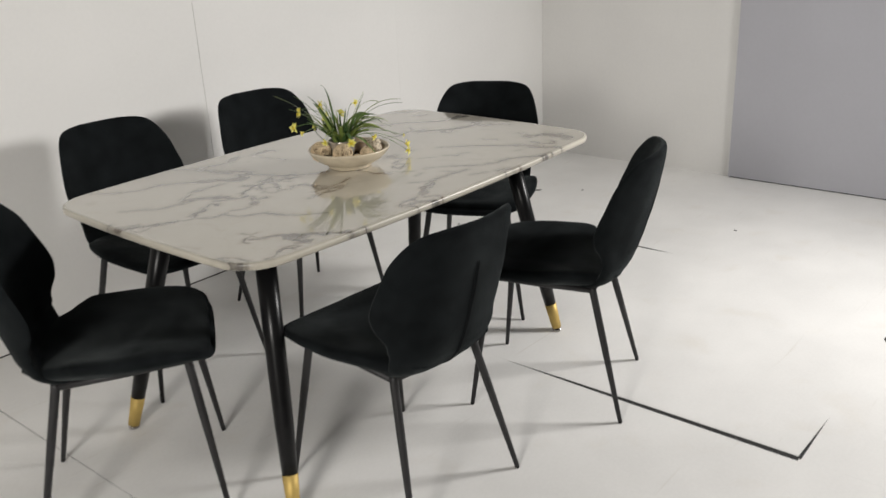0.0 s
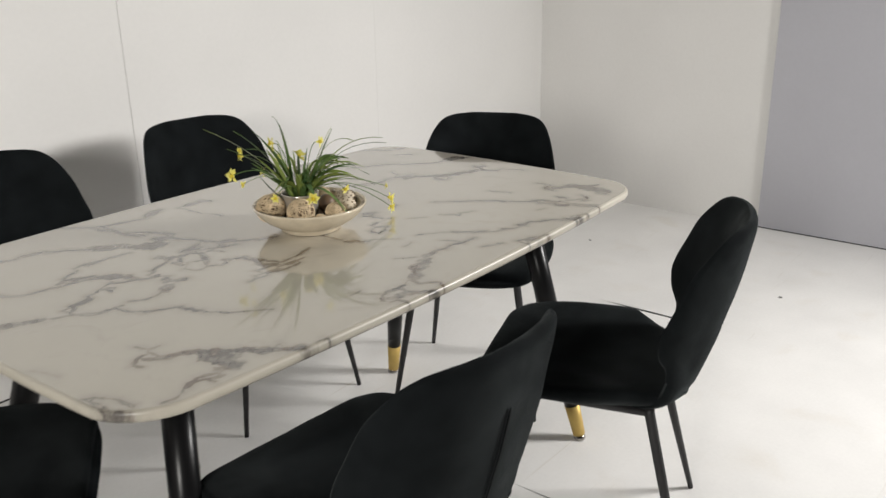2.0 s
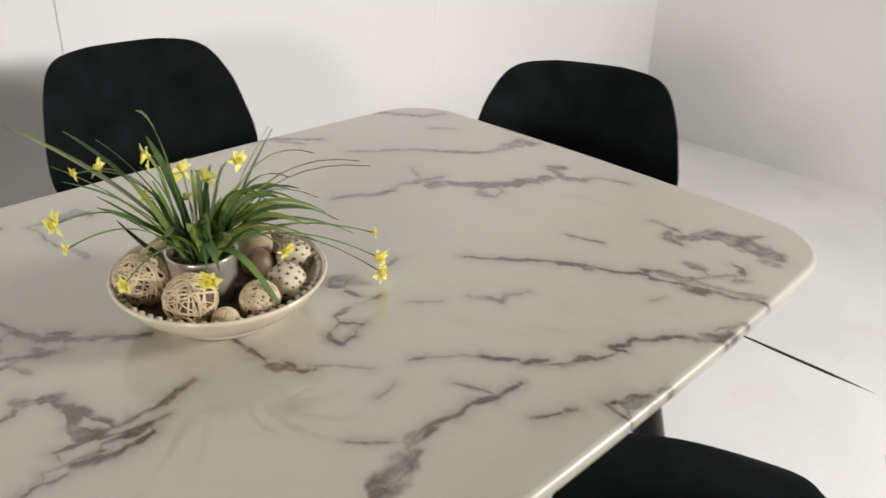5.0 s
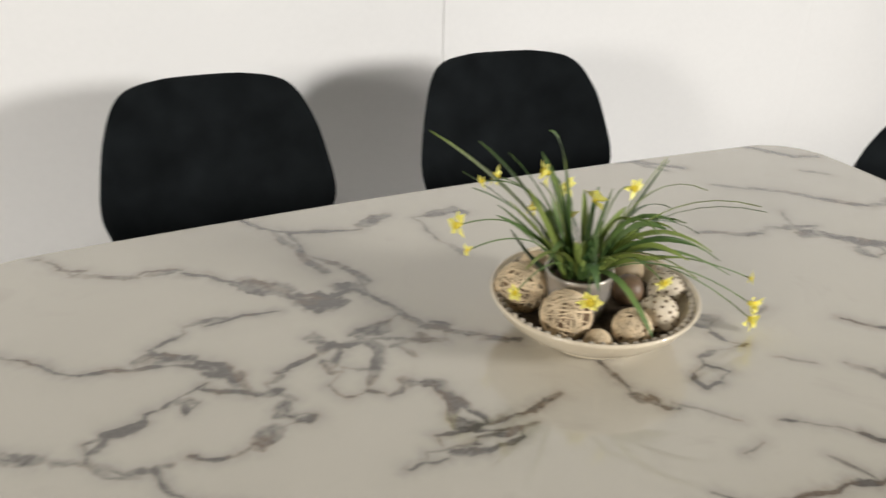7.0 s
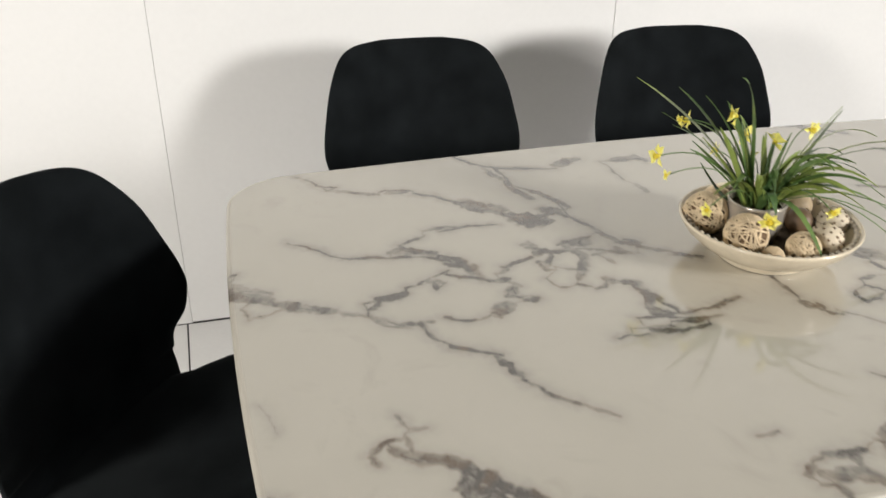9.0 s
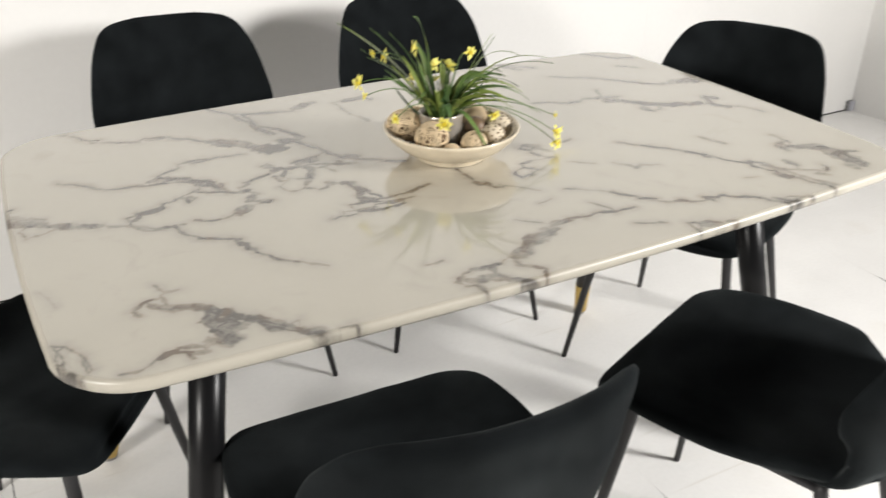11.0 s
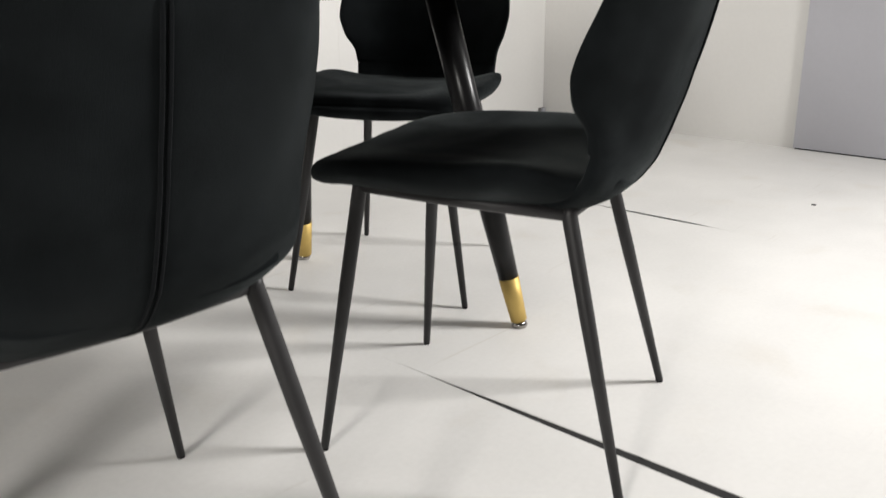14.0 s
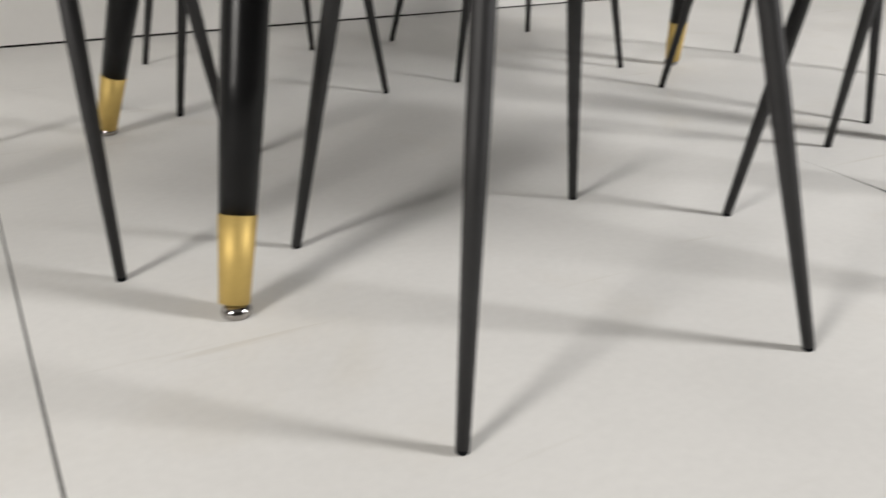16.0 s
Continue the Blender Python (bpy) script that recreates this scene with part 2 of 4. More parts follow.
def cushion(keys, n=64, seg=44, p=0.55):
    """An upholstered shell: rows of forward, up, half width, thickness and how far its sides curl up."""
    k = smooth_keys(keys, n)
    bm = bmesh.new()
    rings = []
    for i in range(n):
        v, z, hw, th, lift = k[i]
        t = k[min(i + 1, n - 1), :2] - k[max(i - 1, 0), :2]
        t = t / np.linalg.norm(t)
        nv, nz = t[1], -t[0]
        ring = []
        for j in range(seg):
            a = 2 * math.pi * j / seg
            c, s = math.cos(a), math.sin(a)
            cx = math.copysign(abs(c) ** p, c)
            sy = math.copysign(abs(s) ** 0.75, s)
            off = max(th, 0.004) / 2 * sy + lift * abs(cx) ** 2.4
            # the stuffing is a little uneven
            off += 0.0022 * min(1.0, th / 0.04) * noise.noise(Vector((hw * cx * 11, z * 13 + v * 9, 3.0 * sy)))
            ring.append(Vector((max(hw, 0.01) * cx, v + nv * off, z + nz * off)))
        rings.append(ring)
    return ring_mesh(bm, rings)


# ---- room ----
BACK, RIGHT = 1.235, 2.998
# dark sheet close under the boards gives the joints their shade by colour
tagged(mesh_ob("subfloor", box(-5.1, 3.3, -5.1, 1.5, -0.12, -0.0015), DARK, False), "dark sheet just beneath the floor boards, coloured as the shade in their joints", "subfloor", kind="structure")
floor = thing("floor", Matrix(), "white painted board floor with open dark joints", "floor", kind="structure")
# open joints between boards: along, gap; the one by the west chairs runs a little askew
JOINTS = {
    -2.18: [(1.233, 0.001), (-1.385, 0.001)],
    -0.888: [(1.233, 0.005), (0.6, 0.003), (0.3, 0.0022), (-0.6, 0.003), (-1.385, 0.004)],
    0.378: [(1.233, 0.002), (0.98, 0.0008), (0.9, 0.0002), (-0.30, 0.0002), (-0.37, 0.0025), (-0.6, 0.014), (-0.9, 0.022), (-1.385, 0.025)],
    1.66: [(1.233, 0.005), (1.20, 0.005), (1.13, 0.0002), (0.09, 0.0004), (0.01, 0.009), (-0.10, 0.015), (-0.25, 0.015), (-0.385, 0.0002), (-1.385, 0.0002)],
}
EDGES = sorted(JOINTS)


def joint_x(edge, y):
    return edge - (0.0165 * y if edge == -0.888 else 0.0)


for row in range(2):
    for i in range(len(EDGES) + 1):
        if row == 0:
            left = [(joint_x(EDGES[i - 1], y) + g / 2, y) for y, g in JOINTS[EDGES[i - 1]]] if i else [(-5.05, 1.233), (-5.05, -1.385)]
            right = [(joint_x(EDGES[i], y) - g / 2, y) for y, g in JOINTS[EDGES[i]]] if i < len(EDGES) else [(3.3, 1.233), (3.3, -1.385)]
            if i == 3:
                left[-1] = (left[-1][0], -1.379)
            outline = right + ([(0.66, -1.385)] if i == 3 else []) + left[::-1]
        else:
            x0 = EDGES[i - 1] + 0.0001 if i else -5.05
            x1 = EDGES[i] - 0.0001 if i < len(EDGES) else 3.3
            outline = [(x1, -1.385), (x1, -5.05), (x0, -5.05), (x0, -1.385)]
            if i == 3:
                outline = [(x1, -1.385), (x1, -5.05), (x0, -5.05), (x0, -1.391), (0.66, -1.385)]
        part("floor_board", prism(outline, -0.0015, 0.0), FLOOR, floor, smooth=False)

wall_north = thing("wall_north", Matrix(), "white painted wall boards with thin vertical joints", "wall", kind="structure")
SEAMS = [-5.1, -2.14, -0.894, 0.353, 1.60, 3.3]
for a, b, low, g0, g1 in zip(SEAMS, SEAMS[1:], (0.0015, 0.002, 0.005, 0.004, 0.006), (0, 0.0002, 0.0005, 0.0012, 0.0002), (0.0002, 0.0005, 0.0012, 0.0002, 0)):
    part("wall_board", box(a + g0, b - g1, BACK, BACK + 0.03, low, 3.0), WALL, wall_north, smooth=False)
# solid dark sheet; its colour is the shade seen through the board gaps
part("wall_gap_shade", box(-5.1, 3.3, BACK + 0.032, BACK + 0.14, -0.02, 3.0), DARK, wall_north, "dark sheet behind the boards, coloured as the shade in their gaps", smooth=False)
tagged(mesh_ob("wall_east", box(RIGHT, RIGHT + 0.12, -5.1, BACK - 0.001, 0.0, 3.0), WALL, False), "plain white painted side wall", "wall", kind="structure")
grey_panel = thing("wall_panel", Matrix(), "lilac-grey painted panel standing against the white wall", "wall panel", kind="structure")
bm = bmesh.new()
near, far = [[bm.verts.new((x, y, z)) for y, z in ((-4.6, 0.006), (-0.090, 0.006), (-0.090, 2.9), (-4.6, 2.9))] for x in (RIGHT - 0.018, RIGHT - 0.002)]
bm.faces.new(near)
bm.faces.new(far[::-1])
for k in range(4):
    bm.faces.new((near[k], far[k], far[(k + 1) % 4], near[(k + 1) % 4]))
part("panel_face", bm, GREY, grey_panel, smooth=False)
# the shade below the panel, put in as a near-black strip
part("panel_shade_strip", box(RIGHT - 0.016, RIGHT - 0.004, -4.6, -0.096, 0.0, 0.005), DARK, grey_panel, "dark strip coloured as the shade in the gap under the panel", smooth=False)
# added out of view: two walls and a ceiling, dark to hold down bounce
tagged(mesh_ob("unseen_wall_west", box(-5.2, -5.05, -5.1, BACK, 0.0, 3.0), DARK_GREY, False), "added unseen wall, grey to limit bounced light", "wall", kind="structure")
tagged(mesh_ob("unseen_wall_south", box(-5.1, 3.3, -5.2, -5.05, 0.0, 3.0), DARK_GREY, False), "added unseen wall, grey to limit bounced light", "wall", kind="structure")
tagged(mesh_ob("ceiling", box(-5.2, 3.3, -5.2, 1.5, 3.0, 3.1), DARK_GREY, False), "added unseen ceiling, grey to limit bounced light", "ceiling", kind="structure")
tagged(mesh_ob("corner_block", box(RIGHT - 0.032, RIGHT - 0.002, BACK - 0.020, BACK - 0.002, 0.001, 0.05, 0.003), GREY, False), "small grey block in the corner of the walls on the floor", "block")

# ---- table ----
TX, TY, HX, HY, TOP = 0.026, 0.004, 0.788, 0.484, 0.76
CORNER, THICK, BOW_LONG, BOW_END = 0.100, 0.021, 0.030, 0.018
VEINS = []


def vein(width, tone, *xy):
    """A grey vein of the stone: its width in millimetres, how dark it is, then x, y along it."""
    VEINS.append((width * 0.001, tone, np.array(xy).reshape(-1, 2)))


vein(3.9, 0.8, -0.633, 0.455, -0.616, 0.439, -0.601, 0.413, -0.592, 0.399)
vein(7.0, 0.8, -0.602, 0.408, -0.587, 0.401, -0.570, 0.396)
vein(9.4, 0.6, -0.586, 0.384, -0.562, 0.372, -0.537, 0.360, -0.501, 0.347)
vein(6.7, 0.8, -0.500, 0.354, -0.486, 0.360, -0.458, 0.352, -0.444, 0.347)
vein(14.0, 0.6, -0.487, 0.349, -0.459, 0.345)
vein(6.7, 0.9, -0.445, 0.340, -0.415, 0.321, -0.390, 0.290, -0.369, 0.275)
vein(32.3, 0.7, -0.376, 0.278, -0.349, 0.257, -0.323, 0.237)
vein(8.7, 0.9, -0.368, 0.282, -0.340, 0.264)
vein(9.3, 0.8, -0.323, 0.237, -0.315, 0.214, -0.306, 0.198)
vein(38.8, 0.75, -0.306, 0.204, -0.289, 0.189, -0.271, 0.174)
vein(12.3, 0.7, -0.282, 0.171, -0.295, 0.165)
vein(7.8, 0.7, -0.263, 0.195, -0.233, 0.212)
vein(7.5, 0.8, -0.333, 0.491, -0.321, 0.460, -0.297, 0.430, -0.262, 0.406, -0.220, 0.395, -0.160, 0.380)
vein(25.6, 0.5, -0.156, 0.392, -0.130, 0.409, -0.103, 0.418)
vein(12.0, 0.6, -0.294, 0.423, -0.285, 0.388, -0.276, 0.354)
vein(4.5, 0.7, -0.272, 0.404, -0.266, 0.360, -0.262, 0.325)
vein(16.7, 0.7, -0.271, 0.342, -0.269, 0.303, -0.254, 0.264)
vein(10.9, 0.5, -0.262, 0.325, -0.234, 0.289, -0.219, 0.256, -0.206, 0.219)
vein(21.9, 0.8, -0.248, 0.226, -0.229, 0.204)
vein(6.9, 0.9, -0.229, 0.204, -0.216, 0.177, -0.199, 0.146)
vein(4.2, 0.5, -0.219, 0.256, -0.216, 0.202, -0.214, 0.171)
vein(13.8, 0.7, -0.199, 0.146, -0.193, 0.120, -0.178, 0.089)
vein(10.2, 0.9, -0.179, 0.085, -0.152, 0.064)
vein(10.5, 0.8, -0.155, 0.059, -0.118, 0.036, -0.102, 0.019, -0.077, 0.006)
vein(6.6, 0.8, -0.166, 0.087, -0.145, 0.072)
vein(10.3, 0.5, -0.122, 0.027, -0.092, 0.008)
vein(5.7, 0.4, -0.068, 0.393, -0.061, 0.374, -0.063, 0.334, -0.062, 0.302)
vein(20.3, 0.65, -0.042, 0.394, 0.004, 0.396, 0.016, 0.377)
vein(10.9, 0.3, -0.054, 0.288, -0.045, 0.245)
vein(4.8, 0.9, -0.343, 0.187, -0.372, 0.190, -0.402, 0.191, -0.421, 0.185, -0.436, 0.182)
vein(11.3, 0.5, -0.408, 0.195, -0.444, 0.197, -0.463, 0.190)
vein(8.2, 0.7, -0.465, 0.176, -0.490, 0.164, -0.508, 0.153)
vein(3.6, 0.8, -0.674, 0.203, -0.650, 0.187, -0.634, 0.171, -0.623, 0.154, -0.611, 0.141, -0.590, 0.130)
vein(5.9, 0.8, -0.590, 0.130, -0.568, 0.129, -0.532, 0.118, -0.491, 0.110, -0.463, 0.099)
vein(19.7, 0.55, -0.527, 0.132, -0.510, 0.138, -0.489, 0.124, -0.464, 0.116)
vein(6.8, 0.7, -0.510, 0.141, -0.469, 0.122)
vein(16.2, 0.7, -0.459, 0.101, -0.442, 0.088, -0.428, 0.076)
vein(19.4, 0.75, -0.451, 0.076, -0.432, 0.072, -0.421, 0.058)
vein(17.5, 0.45, -0.423, 0.058, -0.414, 0.029)
vein(8.0, 0.8, -0.462, 0.048, -0.439, 0.037, -0.421, 0.027, -0.408, 0.015)
vein(9.5, 0.6, -0.416, 0.023, -0.399, 0.012, -0.382, 0.016)
vein(4.6, 0.7, -0.457, 0.060, -0.471, 0.052, -0.501, 0.039, -0.526, 0.025)
vein(9.2, 0.5, -0.494, 0.039, -0.477, 0.034, -0.471, 0.025)
vein(7.0, 0.6, -0.484, 0.029, -0.485, 0.013)
vein(12.0, 0.8, -0.531, 0.009, -0.543, 0.008, -0.560, 0.005, -0.571, 0.005)
vein(6.9, 0.6, -0.569, 0.001, -0.578, -0.014, -0.592, -0.019)
vein(5.1, 0.4, -0.594, -0.001, -0.577, -0.000)
vein(10.4, 0.35, -0.593, -0.031, -0.581, -0.050, -0.569, -0.063, -0.548, -0.073)
vein(8.9, 0.4, -0.578, -0.042, -0.558, -0.062, -0.526, -0.066, -0.515, -0.067)
vein(5.5, 0.7, -0.497, -0.061, -0.490, -0.066)
vein(5.9, 0.6, -0.490, -0.068, -0.466, -0.078, -0.443, -0.074, -0.426, -0.066)
vein(18.6, 0.5, -0.427, -0.071, -0.416, -0.061, -0.402, -0.051)
vein(10.0, 0.7, -0.393, -0.018, -0.385, -0.011, -0.387, -0.031)
vein(11.3, 0.6, -0.396, -0.028, -0.379, -0.035)
vein(9.5, 0.8, -0.381, -0.044, -0.365, -0.048, -0.356, -0.044)
vein(8.0, 0.4, -0.384, 0.006, -0.371, -0.005)
vein(6.8, 0.8, -0.408, 0.015, -0.395, 0.016, -0.384, 0.019)
vein(9.7, 0.7, -0.377, 0.050, -0.354, 0.059, -0.324, 0.067)
vein(8.3, 0.5, -0.394, 0.033, -0.372, 0.042)
vein(10.5, 0.5, -0.327, 0.108, -0.314, 0.114, -0.306, 0.102)
vein(9.8, 0.6, -0.319, 0.098, -0.304, 0.085, -0.292, 0.078)
vein(15.4, 0.7, -0.311, 0.074, -0.298, 0.080, -0.285, 0.075)
vein(9.5, 0.6, -0.293, 0.074, -0.305, 0.046, -0.317, 0.032)
vein(7.2, 0.5, -0.318, 0.051, -0.321, 0.028, -0.306, 0.022)
vein(5.1, 0.7, -0.303, 0.032, -0.286, 0.020, -0.275, 0.019)
vein(3.0, 0.6, -0.306, 0.022, -0.329, 0.001)
vein(10.0, 0.7, -0.292, 0.078, -0.273, 0.080, -0.258, 0.080)
vein(10.6, 0.7, -0.269, 0.099, -0.246, 0.104, -0.221, 0.109, -0.212, 0.113)
vein(25.6, 0.6, -0.257, 0.094, -0.241, 0.095, -0.226, 0.096)
vein(15.7, 0.65, -0.254, 0.079, -0.249, 0.057, -0.257, 0.027)
vein(11.3, 0.6, -0.257, 0.027, -0.271, 0.007, -0.284, -0.011)
vein(10.7, 0.7, -0.247, 0.079, -0.228, 0.069, -0.196, 0.053, -0.162, 0.042)
vein(11.9, 0.6, -0.233, 0.054, -0.211, 0.055)
vein(8.4, 0.5, -0.226, 0.054, -0.218, 0.037, -0.214, 0.023)
vein(9.6, 0.5, -0.190, 0.068, -0.183, 0.048)
vein(6.0, 0.95, -0.289, -0.021, -0.273, -0.033)
vein(4.4, 0.8, -0.317, -0.024, -0.305, -0.028)
vein(6.2, 0.6, -0.269, -0.041, -0.255, -0.040, -0.248, -0.032)
vein(16.9, 0.75, -0.243, -0.018, -0.229, -0.028, -0.210, -0.041)
vein(17.2, 0.8, -0.210, -0.043, -0.207, -0.068, -0.213, -0.096)
vein(16.5, 0.8, -0.214, -0.094, -0.212, -0.118, -0.204, -0.129)
vein(8.5, 0.75, -0.205, -0.055, -0.199, -0.080, -0.193, -0.099)
vein(7.7, 0.8, -0.193, -0.099, -0.189, -0.111, -0.190, -0.127)
vein(8.5, 0.85, -0.200, -0.128, -0.169, -0.127, -0.144, -0.126, -0.115, -0.119, -0.087, -0.110)
vein(14.0, 0.55, -0.189, -0.125, -0.161, -0.125)
vein(5.3, 0.7, -0.246, -0.125, -0.224, -0.128, -0.199, -0.133)
vein(6.3, 0.5, -0.207, -0.135, -0.170, -0.143, -0.152, -0.147, -0.137, -0.146)
vein(8.0, 0.6, -0.206, -0.146, -0.180, -0.149, -0.156, -0.149)
vein(4.1, 0.5, -0.267, -0.145, -0.246, -0.149, -0.215, -0.152)
vein(15.5, 0.65, -0.243, -0.155, -0.221, -0.164, -0.210, -0.168)
vein(6.0, 0.85, -0.293, -0.164, -0.274, -0.161, -0.252, -0.161)
vein(5.9, 0.7, -0.229, -0.168, -0.207, -0.169, -0.185, -0.164, -0.161, -0.159)
vein(5.3, 0.5, -0.240, -0.149, -0.211, -0.156)
vein(12.0, 0.7, 0.379, 0.487, 0.424, 0.478, 0.446, 0.455, 0.495, 0.413)
vein(15.4, 0.4, 0.420, 0.473, 0.445, 0.434, 0.455, 0.412)
vein(13.8, 0.6, 0.686, 0.464, 0.718, 0.421, 0.737, 0.391, 0.782, 0.372)
vein(9.9, 0.4, 0.699, 0.325, 0.733, 0.290)
vein(9.2, 0.4, 0.490, 0.329, 0.542, 0.288)
vein(11.3, 0.7, 0.546, 0.292, 0.595, 0.254, 0.634, 0.205, 0.686, 0.155, 0.734, 0.144)
vein(35.2, 0.6, 0.741, 0.150, 0.774, 0.151, 0.782, 0.137)
vein(11.2, 0.45, 0.340, 0.177, 0.382, 0.157, 0.404, 0.141, 0.434, 0.140, 0.460, 0.149)
vein(16.1, 0.6, 0.460, 0.149, 0.476, 0.138, 0.503, 0.132)
vein(8.5, 0.7, 0.508, 0.138, 0.538, 0.128)
vein(5.2, 0.35, 0.524, 0.191, 0.499, 0.135)
vein(23.2, 0.75, 0.491, 0.113, 0.514, 0.110, 0.537, 0.080)
vein(23.8, 0.85, 0.529, 0.085, 0.562, 0.052, 0.612, 0.022, 0.673, 0.000)
vein(15.0, 0.5, 0.538, 0.042, 0.534, 0.019, 0.542, 0.008)
vein(4.8, 0.4, 0.582, 0.033, 0.566, 0.012)
vein(19.3, 0.8, 0.715, 0.029, 0.732, 0.017)
vein(14.4, 0.7, 0.708, 0.022, 0.693, -0.020, 0.707, -0.045, 0.732, -0.054)
vein(8.7, 0.7, 0.740, -0.060, 0.752, -0.086, 0.758, -0.110)
vein(7.1, 0.8, 0.350, -0.106, 0.371, -0.134, 0.398, -0.161, 0.429, -0.200)
vein(8.1, 0.85, 0.427, -0.202, 0.453, -0.230, 0.462, -0.247)
vein(13.1, 0.6, 0.458, -0.241, 0.456, -0.254)
vein(6.6, 0.7, 0.464, -0.255, 0.471, -0.273, 0.501, -0.314)
vein(8.7, 0.6, 0.507, -0.306, 0.525, -0.325, 0.531, -0.351, 0.542, -0.373)
vein(6.6, 0.8, 0.497, -0.325, 0.509, -0.352, 0.517, -0.363)
vein(14.8, 0.35, 0.522, -0.326, 0.527, -0.357)
vein(15.6, 0.95, 0.511, -0.371, 0.513, -0.386, 0.521, -0.403)
vein(12.1, 0.4, 0.521, -0.357, 0.538, -0.391)
vein(8.9, 0.8, 0.526, -0.398, 0.531, -0.427, 0.545, -0.449)
vein(14.1, 0.45, 0.536, -0.393, 0.543, -0.428, 0.562, -0.455)
vein(5.8, 0.8, 0.548, -0.448, 0.552, -0.475, 0.545, -0.489)
vein(7.6, 0.4, 0.657, -0.220, 0.665, -0.244)
vein(6.4, 0.7, 0.661, -0.245, 0.657, -0.268, 0.648, -0.287)
vein(11.5, 0.7, 0.646, -0.260, 0.623, -0.275, 0.621, -0.295)
vein(21.5, 0.8, 0.641, -0.282, 0.660, -0.303)
vein(25.9, 0.8, 0.664, -0.296, 0.692, -0.320, 0.702, -0.349)
vein(35.0, 0.85, 0.695, -0.336, 0.695, -0.370, 0.691, -0.397, 0.689, -0.415)
vein(15.0, 0.6, 0.719, -0.358, 0.736, -0.366)
vein(16.0, 0.7, 0.700, -0.384, 0.683, -0.425)
vein(6.1, 0.6, 0.620, -0.378, 0.621, -0.397)
vein(9.3, 0.75, 0.618, -0.399, 0.599, -0.411)
vein(12.2, 0.5, 0.575, -0.410, 0.590, -0.422)
vein(16.8, 0.5, 0.662, -0.404, 0.666, -0.426)
vein(8.5, 0.35, 0.558, -0.380, 0.592, -0.401)
vein(16.1, 0.25, 0.573, -0.337, 0.578, -0.360)
vein(6.7, 0.4, 0.517, -0.160, 0.527, -0.193, 0.536, -0.216)
vein(5.4, 0.3, 0.444, -0.361, 0.464, -0.368)
vein(11.8, 0.45, 0.274, -0.191, 0.292, -0.213, 0.294, -0.226, 0.315, -0.221)
vein(5.6, 0.25, 0.201, -0.143, 0.241, -0.174)
vein(5.5, 0.3, 0.321, -0.226, 0.343, -0.234)
vein(14.8, 0.4, 0.169, -0.033, 0.196, -0.047)
vein(6.4, 0.7, 0.152, -0.043, 0.168, -0.059)
vein(6.2, 0.9, 0.162, -0.072, 0.168, -0.093)
vein(6.8, 0.9, 0.167, -0.109, 0.184, -0.108)
vein(6.9, 0.5, 0.143, -0.107, 0.112, -0.108)
vein(4.9, 0.7, 0.108, -0.125, 0.125, -0.141, 0.128, -0.148)
vein(4.7, 0.95, 0.086, -0.134, 0.077, -0.149, 0.079, -0.164, 0.093, -0.161, 0.102, -0.159)
vein(7.6, 0.5, 0.249, -0.055, 0.276, -0.046)
vein(6.5, 0.75, -0.011, -0.074, -0.010, -0.103, -0.006, -0.129)
vein(13.2, 0.8, -0.010, -0.145, -0.000, -0.157, 0.006, -0.165)
vein(6.5, 0.9, 0.007, -0.152, 0.009, -0.165)
vein(8.9, 0.85, 0.009, -0.171, 0.015, -0.179, 0.024, -0.183)
vein(4.2, 0.4, 0.023, -0.173, 0.042, -0.190, 0.057, -0.211, 0.075, -0.229)
vein(5.5, 0.55, 0.116, -0.244, 0.130, -0.252)
vein(2.8, 0.3, 0.130, -0.252, 0.168, -0.277)
vein(4.5, 0.9, 0.186, -0.295, 0.196, -0.312)
vein(7.8, 0.85, 0.196, -0.312, 0.211, -0.331)
vein(7.6, 0.9, 0.211, -0.340, 0.223, -0.343, 0.235, -0.352)
vein(9.0, 0.6, 0.214, -0.345, 0.247, -0.375, 0.274, -0.385)
vein(7.8, 0.9, 0.266, -0.376, 0.279, -0.389)
vein(3.6, 0.7, 0.277, -0.391, 0.295, -0.396, 0.313, -0.399)
vein(11.1, 0.9, 0.311, -0.385, 0.324, -0.391, 0.334, -0.399)
vein(6.6, 0.9, 0.309, -0.390, 0.320, -0.405)
vein(5.5, 0.7, 0.340, -0.395, 0.354, -0.397)
vein(8.2, 0.75, 0.349, -0.400, 0.365, -0.412, 0.391, -0.426, 0.406, -0.446)
vein(8.5, 0.9, 0.403, -0.444, 0.408, -0.459)
vein(17.2, 0.8, 0.424, -0.450, 0.434, -0.466, 0.451, -0.478)
vein(10.7, 0.6, 0.413, -0.460, 0.433, -0.481)
vein(7.0, 0.5, 0.442, -0.454, 0.467, -0.469)
vein(7.9, 0.7, 0.445, -0.481, 0.459, -0.491)
vein(9.5, 0.5, 0.480, -0.473, 0.483, -0.482)
vein(3.8, 0.7, 0.526, -0.481, 0.488, -0.493, 0.451, -0.495)
vein(3.6, 0.4, 0.040, -0.275, 0.056, -0.270, 0.073, -0.265)
vein(4.2, 0.4, -0.025, -0.310, -0.012, -0.325, 0.005, -0.339)
vein(4.4, 0.35, 0.118, -0.309, 0.130, -0.327, 0.136, -0.343)
vein(5.2, 0.85, 0.178, -0.361, 0.157, -0.360, 0.141, -0.359)
vein(7.7, 0.9, 0.140, -0.359, 0.122, -0.356, 0.111, -0.350)
vein(5.7, 0.95, 0.107, -0.350, 0.091, -0.354, 0.076, -0.349)
vein(11.2, 0.7, 0.072, -0.349, 0.051, -0.347, 0.032, -0.346)
